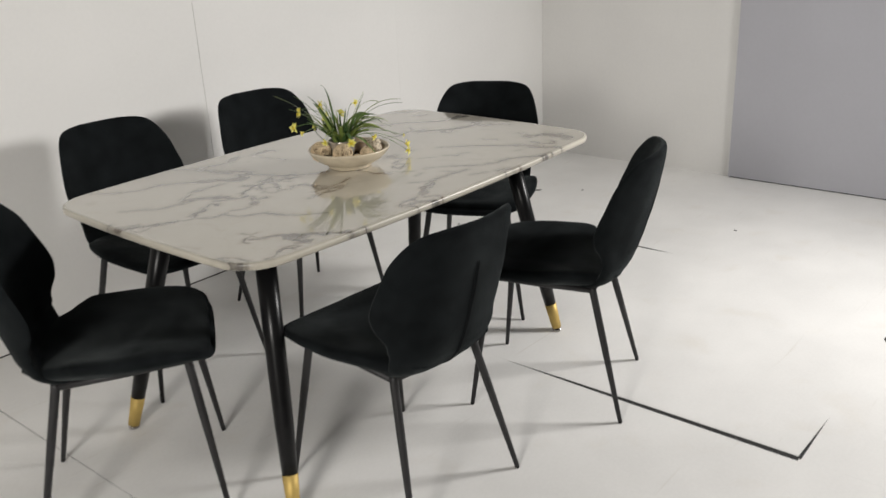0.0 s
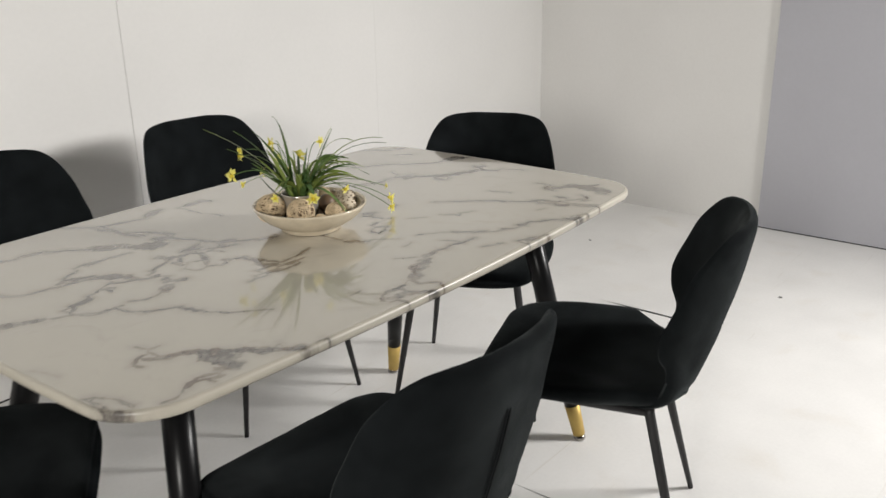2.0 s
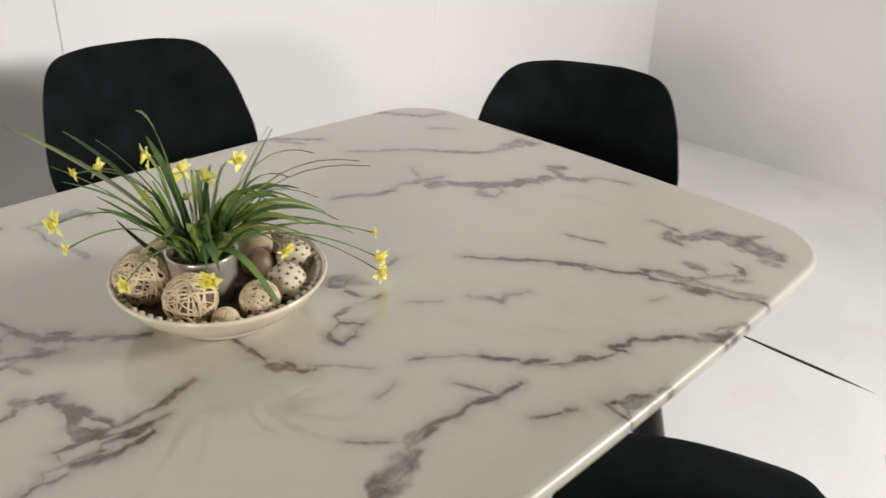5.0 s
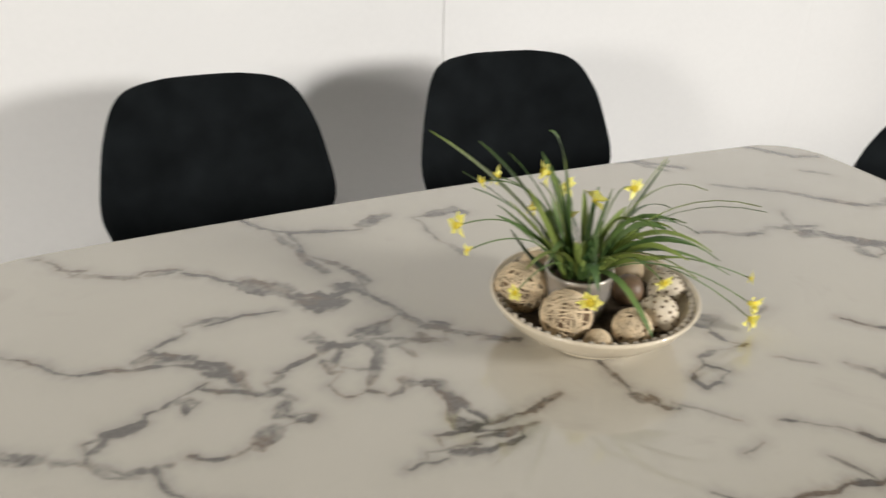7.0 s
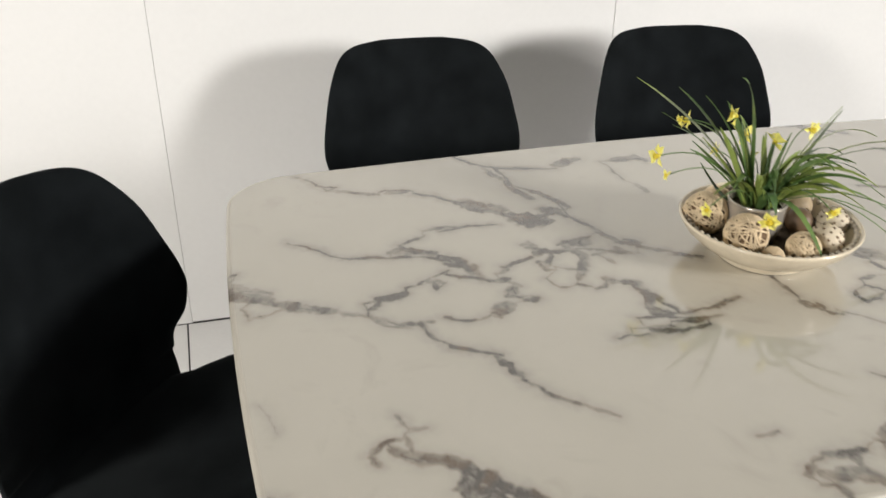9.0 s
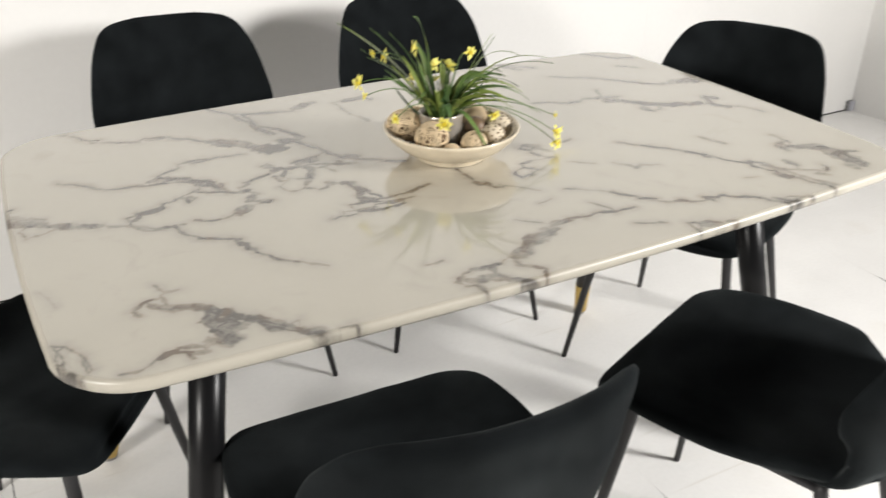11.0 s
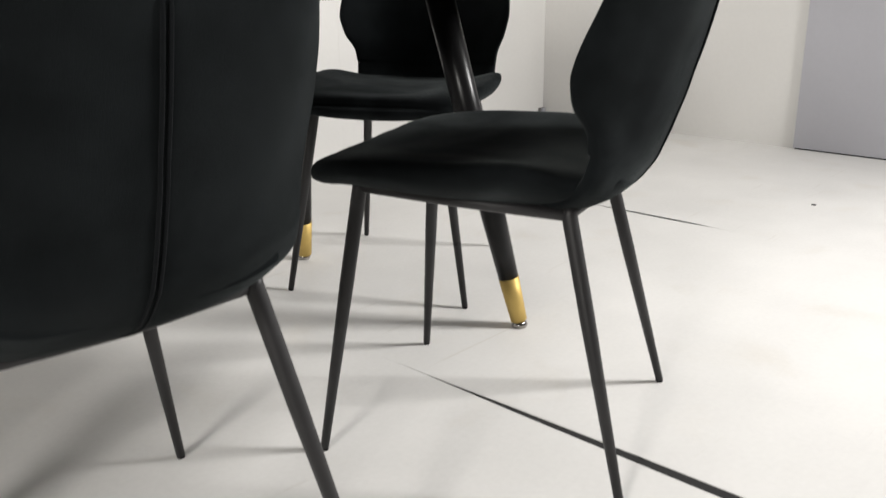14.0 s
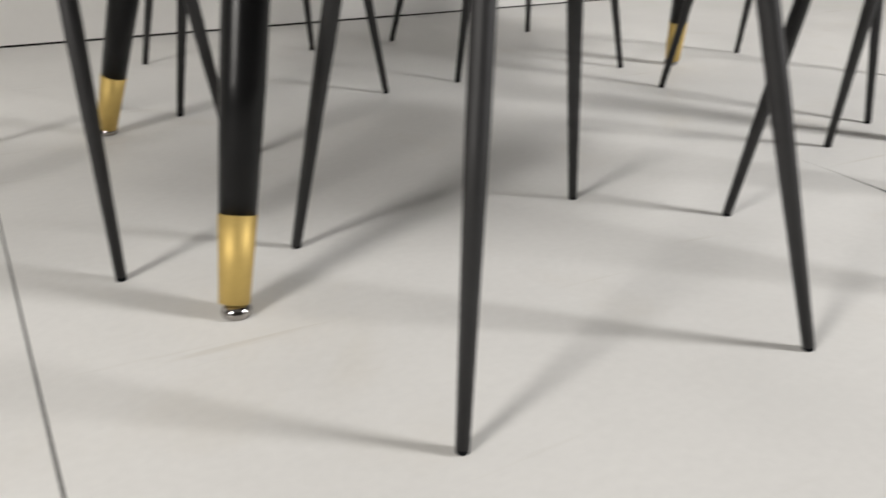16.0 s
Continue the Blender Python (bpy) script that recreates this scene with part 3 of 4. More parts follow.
vein(17.4, 0.65, 0.035, -0.347, 0.018, -0.349)
vein(5.5, 0.6, 0.139, -0.410, 0.155, -0.419, 0.168, -0.427)
vein(8.6, 0.35, 0.167, -0.427, 0.187, -0.434)
vein(4.2, 0.6, 0.216, -0.451, 0.235, -0.458)
vein(8.3, 0.7, 0.231, -0.457, 0.250, -0.461, 0.269, -0.476)
vein(16.1, 0.45, 0.234, -0.465, 0.265, -0.478)
vein(7.8, 0.6, 0.278, -0.477, 0.294, -0.484, 0.300, -0.490)
vein(4.2, 0.6, 0.215, -0.462, 0.214, -0.476, 0.215, -0.486)
vein(8.9, 0.7, -0.771, 0.117, -0.759, 0.121)
vein(26.0, 0.75, -0.772, 0.080, -0.741, 0.054, -0.717, 0.037)
vein(16.5, 0.8, -0.733, 0.044, -0.685, 0.014, -0.636, -0.011)
vein(15.5, 0.4, -0.768, 0.092, -0.714, 0.058)
vein(8.6, 0.5, -0.752, 0.026, -0.747, -0.003)
vein(9.6, 0.4, -0.747, -0.003, -0.720, 0.006, -0.694, 0.014)
vein(9.7, 0.4, -0.636, -0.011, -0.592, -0.035)
vein(9.3, 0.8, -0.531, -0.065, -0.522, -0.100, -0.507, -0.126)
vein(7.0, 0.9, -0.507, -0.127, -0.473, -0.148, -0.451, -0.162)
vein(10.8, 0.85, -0.459, -0.162, -0.449, -0.186, -0.439, -0.209)
vein(6.5, 0.6, -0.441, -0.214, -0.413, -0.257, -0.396, -0.272)
vein(4.2, 0.3, -0.393, -0.275, -0.362, -0.306)
vein(2.3, 0.3, -0.746, -0.187, -0.738, -0.214, -0.734, -0.239)
vein(8.9, 0.6, -0.643, -0.301, -0.637, -0.316)
vein(8.9, 0.5, -0.640, -0.295, -0.623, -0.283, -0.603, -0.281)
vein(13.8, 0.6, -0.618, -0.297, -0.602, -0.311, -0.590, -0.324)
vein(5.9, 0.5, -0.598, -0.275, -0.599, -0.305)
vein(6.1, 0.3, -0.591, -0.270, -0.574, -0.272)
vein(4.8, 0.35, -0.602, -0.241, -0.598, -0.259)
vein(15.9, 0.7, -0.598, -0.309, -0.565, -0.327, -0.548, -0.349)
vein(19.7, 0.75, -0.553, -0.340, -0.525, -0.374, -0.501, -0.394)
vein(13.7, 0.75, -0.500, -0.392, -0.479, -0.418, -0.459, -0.444)
vein(33.3, 0.72, -0.552, -0.369, -0.548, -0.399, -0.544, -0.424)
vein(33.2, 0.72, -0.554, -0.383, -0.541, -0.388, -0.528, -0.401)
vein(19.3, 0.6, -0.567, -0.417, -0.551, -0.435)
vein(7.3, 0.45, -0.609, -0.415, -0.577, -0.426)
vein(7.6, 0.5, -0.600, -0.431, -0.597, -0.449)
vein(9.2, 0.5, -0.594, -0.437, -0.575, -0.442)
vein(5.8, 0.5, -0.683, -0.441, -0.663, -0.441, -0.642, -0.435)
vein(7.8, 0.75, -0.648, -0.435, -0.625, -0.424, -0.611, -0.421)
vein(7.2, 0.6, -0.625, -0.421, -0.593, -0.434)
vein(6.2, 0.5, -0.501, -0.394, -0.496, -0.421, -0.470, -0.435)
vein(16.7, 0.65, -0.492, -0.423, -0.460, -0.448, -0.437, -0.467)
vein(19.7, 0.5, -0.454, -0.450, -0.433, -0.475, -0.414, -0.483)
vein(5.2, 0.7, -0.408, -0.470, -0.391, -0.473, -0.386, -0.485)
vein(9.4, 0.5, -0.422, -0.483, -0.398, -0.497)
vein(5.0, 0.3, -0.467, -0.427, -0.452, -0.427)
vein(4.7, 0.5, -0.752, -0.335, -0.733, -0.343, -0.718, -0.378, -0.713, -0.411)
vein(4.1, 0.5, -0.744, -0.348, -0.740, -0.393)
vein(4.3, 0.6, -0.750, -0.370, -0.745, -0.403)
vein(7.3, 0.6, -0.742, -0.404, -0.728, -0.422)
vein(5.1, 0.6, -0.732, -0.426, -0.716, -0.448)
vein(5.2, 0.4, -0.720, -0.390, -0.717, -0.415)
vein(10.5, 0.6, -0.189, -0.475, -0.197, -0.459, -0.211, -0.454)
vein(11.2, 0.65, -0.211, -0.442, -0.195, -0.425, -0.174, -0.422)
vein(11.9, 0.6, -0.174, -0.422, -0.144, -0.419, -0.128, -0.422)
vein(11.9, 0.6, -0.153, -0.418, -0.151, -0.436)
vein(22.2, 0.6, -0.198, -0.447, -0.164, -0.449, -0.145, -0.462)
vein(9.9, 0.6, -0.152, -0.459, -0.121, -0.481, -0.102, -0.492)
vein(7.2, 0.7, -0.198, -0.460, -0.191, -0.484)
vein(6.9, 0.4, -0.128, -0.477, -0.135, -0.493)
vein(12.4, 0.8, 0.065, -0.348, 0.036, -0.352, 0.011, -0.357)
vein(26.4, 0.6, 0.011, -0.365, -0.029, -0.377, -0.057, -0.389)
vein(25.0, 0.55, -0.057, -0.389, -0.089, -0.411)
vein(12.1, 0.65, -0.100, -0.415, -0.106, -0.438, -0.097, -0.446)
vein(9.4, 0.6, -0.107, -0.412, -0.092, -0.419)
vein(8.9, 0.6, -0.095, -0.443, -0.079, -0.467)
vein(6.7, 0.5, -0.079, -0.467, -0.089, -0.487)
vein(7.1, 0.3, -0.227, -0.373, -0.204, -0.374)


def link_veins(reach):
    """Joins the loose end of a vein to the nearest point of another by a hairline."""
    lines = [line for _, _, line in VEINS]
    for i, line in enumerate(lines):
        for end in (line[0], line[-1]):
            others = np.concatenate([other for j, other in enumerate(lines) if j != i])
            gap = np.hypot(*(others - end).T)
            k = gap.argmin()
            if 0.004 < gap[k] < reach:
                VEINS.append((0.0026, 0.55, np.array([end, others[k]])))


link_veins(0.032)


def value_noise(x, y, cell, seed):
    """Smooth random values in -1 .. 1."""
    rnd = np.random.RandomState(seed).uniform(-1, 1, (512, 512))
    u, v = x / cell + 200.37, y / cell + 200.71
    i, j = np.floor(u).astype(int), np.floor(v).astype(int)
    f, g = u - i, v - j
    f, g = f * f * (3 - 2 * f), g * g * (3 - 2 * g)
    i, j = i % 511, j % 511
    return rnd[i, j] * (1 - f) * (1 - g) + rnd[i + 1, j] * f * (1 - g) + rnd[i, j + 1] * (1 - f) * g + rnd[i + 1, j + 1] * f * g


def vein_field(x, y):
    """How grey the stone is at each place."""
    wx = x + 0.0028 * value_noise(x, y, 0.021, 1) + 0.0013 * value_noise(x, y, 0.007, 2)
    wy = y + 0.0028 * value_noise(x, y, 0.021, 3) + 0.0013 * value_noise(x, y, 0.007, 4)
    grow = 1.0 + 0.38 * value_noise(x, y, 0.022, 5) + 0.25 * value_noise(x, y, 0.007, 6)
    fade = 0.95 + 0.22 * value_noise(x, y, 0.04, 7)
    drift = value_noise(x, y, 0.032, 8) + 0.5 * value_noise(x, y, 0.011, 9)
    lean = value_noise(x, y, 0.06, 10)
    patch = np.clip(0.84 + 0.22 * value_noise(wx, wy, 0.018, 11) + 0.10 * value_noise(wx, wy, 0.007, 12), 0.45, 1.1)
    out = np.zeros_like(x)
    for width, tone, line in VEINS:
        lo, hi = line.min(0) - 0.06, line.max(0) + 0.06
        near = np.nonzero((x > lo[0]) & (x < hi[0]) & (y > lo[1]) & (y < hi[1]))[0]
        if not len(near):
            continue
        px, py = wx[near], wy[near]
        d, along, side, run = np.full(len(near), 9.0), np.zeros(len(near)), np.ones(len(near)), 0.0
        for a, b in zip(line, line[1:]):
            ab = b - a
            size = np.hypot(*ab) + 1e-9
            s = np.clip(((px - a[0]) * ab[0] + (py - a[1]) * ab[1]) / size ** 2, 0, 1)
            e = np.hypot(px - a[0] - s * ab[0], py - a[1] - s * ab[1])
            closer = e < d
            along = np.where(closer, run + s * size, along)
            side = np.where(closer, np.sign(ab[0] * (py - a[1]) - ab[1] * (px - a[0])), side)
            d, run = np.minimum(d, e), run + size
        # both ends run out thin
        taper = np.clip(np.minimum(along, run - along) / (0.30 * run + 1e-9), 0, 1)
        half = width * 0.61 * grow[near] * (0.78 + 0.22 * taper)
        # one flank is crisp, the other smoky, and a dark thread wanders inside
        soft = 0.0042 + width * np.clip(0.34 + 0.5 * side * lean[near], 0.10, 0.8)
        rim = np.clip((half + soft * 0.5 - d) / soft, 0, 1)
        body = rim * rim * (3 - 2 * rim) * np.where(width > 0.008, patch[near], 1.0)
        thread = np.exp(-((side * d - 0.75 * half * drift[near]) / 0.0021) ** 2) * (1.18 if width > 0.008 else 0.0) * (0.4 + 0.6 * taper)
        smoke = 0.36 * np.clip(1 - d / (half + 0.021), 0, 1) ** 2 + 0.07 * np.clip(1 - d / (half + 0.05), 0, 1)
        out[near] = np.maximum(out[near], np.maximum(np.maximum(body, thread), smoke) * (0.31 + 0.95 * tone) * fade[near])
    return out


def table_top():
    nx, ny = 960, 580
    # rows crowd towards the long edges so that the round corners stay round
    ang = np.linspace(-1, 1, ny)
    rows = TY + HY * np.sign(ang) * (1 - (1 - np.abs(ang)) ** 1.25)
    inset = np.maximum(np.abs(rows - TY) - (HY - CORNER), 0)
    half = HX - CORNER + np.sqrt(np.maximum(CORNER ** 2 - inset ** 2, 0))
    gx = TX + np.linspace(-1, 1, nx)[None, :] * half[:, None]
    gy = np.repeat(rows[:, None], nx, 1)
    pts = [np.stack([gx.ravel(), gy.ravel(), np.full(nx * ny, TOP)], 1)]
    quads = []
    idx = np.arange(nx * ny).reshape(ny, nx)
    quads += np.stack([idx[:-1, :-1], idx[:-1, 1:], idx[1:, 1:], idx[1:, :-1]], -1).reshape(-1, 4).tolist()
    loop = np.concatenate([idx[0, :-1], idx[:-1, -1], idx[-1, :0:-1], idx[:0:-1, 0]])
    lx, ly = gx.ravel()[loop], gy.ravel()[loop]
    # outward direction along the rim
    cx = np.clip(lx, TX - (HX - CORNER), TX + HX - CORNER)
    cy = np.clip(ly, TY - (HY - CORNER), TY + HY - CORNER)
    ox, oy = lx - cx, ly - cy
    ln = np.maximum(np.hypot(ox, oy), 1e-9)
    ox, oy = ox / ln, oy / ln
    prev, base = loop, nx * ny
    for out, down in ((0.003, 0.0005), (0.0058, 0.002), (0.0074, 0.0048), (0.0080, 0.009), (0.0076, 0.0145), (0.0055, 0.0185), (0.001, 0.0205), (-0.006, THICK), (-0.05, THICK)):
        pts.append(np.stack([lx + ox * out, ly + oy * out, np.full(len(lx), TOP - down)], 1))
        ring = np.arange(base, base + len(lx))
        quads += np.stack([prev, np.roll(prev, -1), np.roll(ring, -1), ring], -1)[:, ::-1].tolist()
        prev, base = ring, base + len(lx)
    pts = np.concatenate(pts)
    # all four sides are bowed
    a, b = (pts[:, 0] - TX) / HX, (pts[:, 1] - TY) / HY
    pts[:, 0], pts[:, 1] = TX + (pts[:, 0] - TX) * (1 - BOW_END / HX * b * b), TY + (pts[:, 1] - TY) * (1 - BOW_LONG / HY * a * a)
    me = bpy.data.meshes.new("tabletop")
    me.from_pydata(pts.tolist(), [], quads + [prev.tolist()])
    me.update()
    a = me.attributes.new("vein", "FLOAT", "POINT")
    a.data.foreach_set("value", vein_field(pts[:, 0], pts[:, 1]))
    me.materials.append(MARBLE)
    me.materials.append(MARBLE_EDGE)
    slots = np.ones(len(me.polygons), dtype=np.int32)
    slots[:(nx - 1) * (ny - 1)] = 0
    me.polygons.foreach_set("material_index", slots)
    me.shade_smooth()
    return me


dining_table = thing("dining_table", Matrix(), "long dining table with white grey-veined marble top and black legs", "table")
tabletop = new("tabletop", table_top())
tabletop.parent = dining_table
tagged(tabletop, "glossy white marble slab with grey veins and rounded corners")
for side in (-1, 1):
    part("apron_rail", box(-0.66, 0.72, side * 0.225 - 0.02, side * 0.225 + 0.02, TOP - THICK - 0.042, TOP - THICK, 0.002), LACQUER, dining_table, smooth=False)
    part("cross_rail", box(0.031 + side * 0.556 - 0.02, 0.031 + side * 0.556 + 0.02, -0.2045, 0.2045, TOP - THICK - 0.040, TOP - THICK, 0.002), LACQUER, dining_table, smooth=False)
FEET = [(-0.668, -0.405), (0.686, -0.371), (-0.688, 0.362), (0.676, 0.355)]
for fx, fy in FEET:
    foot, head = Vector((fx, fy, 0)), Vector((0.587 if fx > 0 else -0.525, math.copysign(0.225, fy), 0.714))
    at = lambda z: foot.lerp(head, z / 0.714)
    leg = part("leg", tube([at(0.714), at(0.45), at(0.25), at(0.112)], [0.029, 0.028, 0.026, 0.0215], 28), LACQUER, dining_table, "tapered glossy black leg with a gold foot sleeve")
    part("foot_sleeve", tube([at(0.1125), at(0.1120), at(0.0145), at(0.014)], [0.0205, 0.0222, 0.0178, 0.016], 28), GOLD, leg, "brushed gold sleeve")
    part("foot_glide", lathe([(0.006, 0.016), (0.012, 0.0155), (0.016, 0.011), (0.0178, 0.006), (0.016, 0.001), (0.008, 0.0)], 24, m=Matrix.Translation((fx + 0.004 * math.copysign(1, -fx), fy, 0))), CHROME, leg, "round chrome glide")

# ---- chairs ----
SEAT = [(0.259, 0.453, 0.13, 0.006, 0.0), (0.256, 0.451, 0.178, 0.036, 0.004), (0.240, 0.450, 0.208, 0.053, 0.014), (0.198, 0.449, 0.231, 0.056, 0.028), (0.118, 0.446, 0.244, 0.064, 0.038), (0.028, 0.442, 0.245, 0.067, 0.044),
        (-0.052, 0.438, 0.234, 0.067, 0.052), (-0.092, 0.436, 0.212, 0.066, 0.046), (-0.132, 0.438, 0.188, 0.060, 0.032), (-0.172, 0.447, 0.168, 0.050, 0.018), (-0.207, 0.466, 0.14, 0.03, 0.006)]
BACKREST = [(-0.042, 0.43, 0.1, 0.008, 0.0), (-0.082, 0.424, 0.142, 0.026, 0.002), (-0.132, 0.427, 0.165, 0.04, 0.012), (-0.18, 0.449, 0.187, 0.046, 0.028), (-0.209, 0.482, 0.19, 0.046, 0.042), (-0.219, 0.504, 0.193, 0.046, 0.052), (-0.228, 0.525, 0.2, 0.045, 0.067), (-0.237, 0.55, 0.216, 0.044, 0.09),
            (-0.248, 0.582, 0.226, 0.043, 0.103), (-0.257, 0.614, 0.229, 0.042, 0.104), (-0.271, 0.663, 0.223, 0.042, 0.098), (-0.289, 0.738, 0.207, 0.04, 0.085), (-0.3, 0.79, 0.186, 0.037, 0.062), (-0.307, 0.82, 0.159, 0.032, 0.04), (-0.31, 0.834, 0.123, 0.024, 0.022), (-0.311, 0.841, 0.078, 0.01, 0.011)]


def build_chair(m, label):
    ch = thing("dining_chair", m, label, "chair", "chairs round the table")
    part("seat", cushion(SEAT, p=0.6), VELVET, ch, "padded black velvet seat")
    back = part("backrest", cushion(BACKREST), VELVET, ch, "curved black velvet back with a waist")
    k = smooth_keys(BACKREST, 70)
    for u in (-0.0185, -0.0115):
        line = []
        for (v, z, _, th, _), (v0, z0), (v1, z1) in zip(k[8:52], k[7:51, :2], k[9:53, :2]):
            d = math.hypot(v1 - v0, z1 - z0)
            line.append((u + 0.006 - 0.05 * max(0.0, 0.50 - z), v - (z1 - z0) / d * th * 0.485, z + (v1 - v0) / d * th * 0.485))
        part("seam", tube(line, [0.0008] + [0.0021] * (len(line) - 2) + [0.0008], 6), PIPING, back, "raised stitched seam down the back")
    tops = {(sx, sy): Vector((sx * (0.154 if sy > 0 else 0.150), 0.190 if sy > 0 else -0.136, 0.430 if sy > 0 else 0.416)) for sx in (-1, 1) for sy in (-1, 1)}
    ring = [tops[-1, 1], tops[-1, -1], tops[1, -1], tops[1, 1]]
    part("seat_frame", tube([ring[0] + Vector((0, 0, 0.004)), ring[0].lerp(ring[1], 0.5), ring[1], ring[1].lerp(ring[2], 0.08), ring[1].lerp(ring[2], 0.5) + Vector((0, -0.012, 0)), ring[1].lerp(ring[2], 0.92), ring[2], ring[2].lerp(ring[3], 0.5), ring[3] + Vector((0, 0, 0.004))], 0.0095, 10), BLACK, ch, "black steel tube under the seat")
    for (sx, sy), top in tops.items():
        foot = Vector((sx * (0.221 if sy > 0 else 0.212), 0.239 * sy, 0.004))
        leg = part("leg", tube([top + Vector((0, 0, 0.012)), top, top.lerp(foot, 0.35), foot], [0.010, 0.0115, 0.0112, 0.0068], 16), BLACK, ch)
        part("foot_cap", lathe([(0.0055, 0.0), (0.0064, 0.001), (0.0064, 0.004), (0.0055, 0.0045)], 14, m=Matrix.Translation((foot.x, foot.y, 0))), PIPING, leg)
    return ch


def facing(x, y, fx, fy):
    return pose(x, y, 0, 0, 0, math.degrees(math.atan2(fy, fx)) - 90)


CHAIRS = [(0.361, -0.583, -0.358, 0.934), (-0.332, -0.5105, 0.0485, 0.999), (-0.841, 0.061, 0.829, -0.559), (-0.309, 0.655, -0.035, -0.999), (0.338, 0.643, -0.10, -0.995), (0.807, 0.091, -0.904, -0.427)]
TALL = [0.993, 0.997, 1.042, 1.037, 1.033, 1.013]
LABELS = ["black velvet dining chair turned slightly away from the table", "black velvet dining chair pushed under the marble table", "black velvet dining chair set askew at the table end",
          "black velvet dining chair with its back to the wall", "black velvet dining chair with its back to the wall", "black velvet dining chair at the far table end by the corner"]
first = build_chair(facing(*CHAIRS[0]) @ Matrix.Diagonal((1, 1, TALL[0], 1)), LABELS[0])
for spot, label, tall in zip(CHAIRS[1:], LABELS[1:], TALL[1:]):
    tagged(copy_thing(first, facing(*spot) @ Matrix.Diagonal((1, 1, tall, 1))), label)

# ---- bowl and its balls ----
BX, BY = 0.017, -0.008
fruit_bowl = thing("bowl", pose(BX, BY, TOP + 0.0005), "shallow cream ceramic bowl with a beaded rim on the table", "bowl")
part("bowl_body", lathe([(0.02, 0.0), (0.066, 0.0), (0.070, 0.003), (0.070, 0.010), (0.082, 0.015), (0.104, 0.028), (0.120, 0.043), (0.129, 0.057), (0.131, 0.061), (0.129, 0.0635), (0.126, 0.061), (0.115, 0.046), (0.098, 0.032), (0.074, 0.020), (0.02, 0.016)], 72), CERAMIC, fruit_bowl)
bm = bmesh.new()
for i in range(58):
    a = 2 * math.pi * i / 58
    bmesh.ops.create_icosphere(bm, subdivisions=1, radius=0.0052, matrix=Matrix.Translation((0.121 * math.cos(a), 0.121 * math.sin(a), 0.0565)))
part("beaded_rim", bm, BEAD, fruit_bowl, "row of stony beads inside the rim")
bm = lathe([(0.002, 0.021), (0.05, 0.026), (0.085, 0.031), (0.1, 0.036), (0.102, 0.033), (0.05, 0.018)], 48)
for v in bm.verts:
    v.co.z += random.uniform(0, 0.006)
part("potpourri", bm, MOSS, fruit_bowl, "brown dried filling in the bowl")


def rattan_ball(x, y, z, r, seed):
    rnd = random.Random(seed)
    ball = thing("rattan_ball", pose(x, y, z), "woven pale rattan ball lying in the ceramic bowl", "decorative ball", "balls in the bowl")
    bm = bmesh.new()
    bmesh.ops.create_icosphere(bm, subdivisions=3, radius=r * 0.92)
    part("core", bm, RATTAN_DARK, ball)
    bm = bmesh.new()
    for i in range(50):
        q = Euler((rnd.uniform(0, 6.3), rnd.uniform(0, 6.3), rnd.uniform(0, 6.3))).to_matrix()
        off, w, n = rnd.uniform(-0.55, 0.55) * r, rnd.uniform(0.0006, 0.0016), 26
        rr = math.sqrt((r * rnd.uniform(0.95, 1.0)) ** 2 - off * off)
        loops = []
        for dr, dz in ((0, -w), (0.0009, -w * 0.6), (0.0009, w * 0.6), (0, w), (-0.001, 0)):
            loops.append([bm.verts.new(q @ Vector(((rr + dr) * math.cos(2 * math.pi * k / n), (rr + dr) * math.sin(2 * math.pi * k / n), off + dz))) for k in range(n)])
        for a in range(5):
            for k in range(n):
                bm.faces.new((loops[a][k], loops[a][(k + 1) % n], loops[(a + 1) % 5][(k + 1) % n], loops[(a + 1) % 5][k]))
    part("weave", bm, RATTAN, ball, "criss-cross strips of pale rattan")
    return ball


def pod_ball(x, y, z, r, seed):
    rnd = random.Random(seed)
    ball = thing("pod_ball", pose(x, y, z), "pale dried pod ball with dark holes in the bowl", "decorative ball", "balls in the bowl")
    bm = bmesh.new()
    bmesh.ops.create_icosphere(bm, subdivisions=4, radius=r)
    for v in bm.verts:
        v.co *= 1 + 0.02 * noise.noise(v.co * 160)
    part("body", bm, SEEDY, ball)
    bm = bmesh.new()
    for i in range(70):
        zc = 1 - 2 * (i + 0.5) / 70
        a = i * 2.39996 + rnd.uniform(-0.15, 0.15)
        n = Vector((math.sqrt(1 - zc * zc) * math.cos(a), math.sqrt(1 - zc * zc) * math.sin(a), zc))
        m = Matrix.Translation(n * (r + 0.0004)) @ n.to_track_quat("Z", "Y").to_matrix().to_4x4()
        lathe([(0.0002, 0.0004), (rnd.uniform(0.0012, 0.0022), 0.0002), (0.0022, -0.002)], 8, bm, m)
    part("holes", bm, RATTAN_DARK, ball, "dark round holes")
    return ball


def ball_spot(deg, rad, r):
    return BX + rad * math.cos(radians(deg)), BY + rad * math.sin(radians(deg)), TOP + 0.026 + r


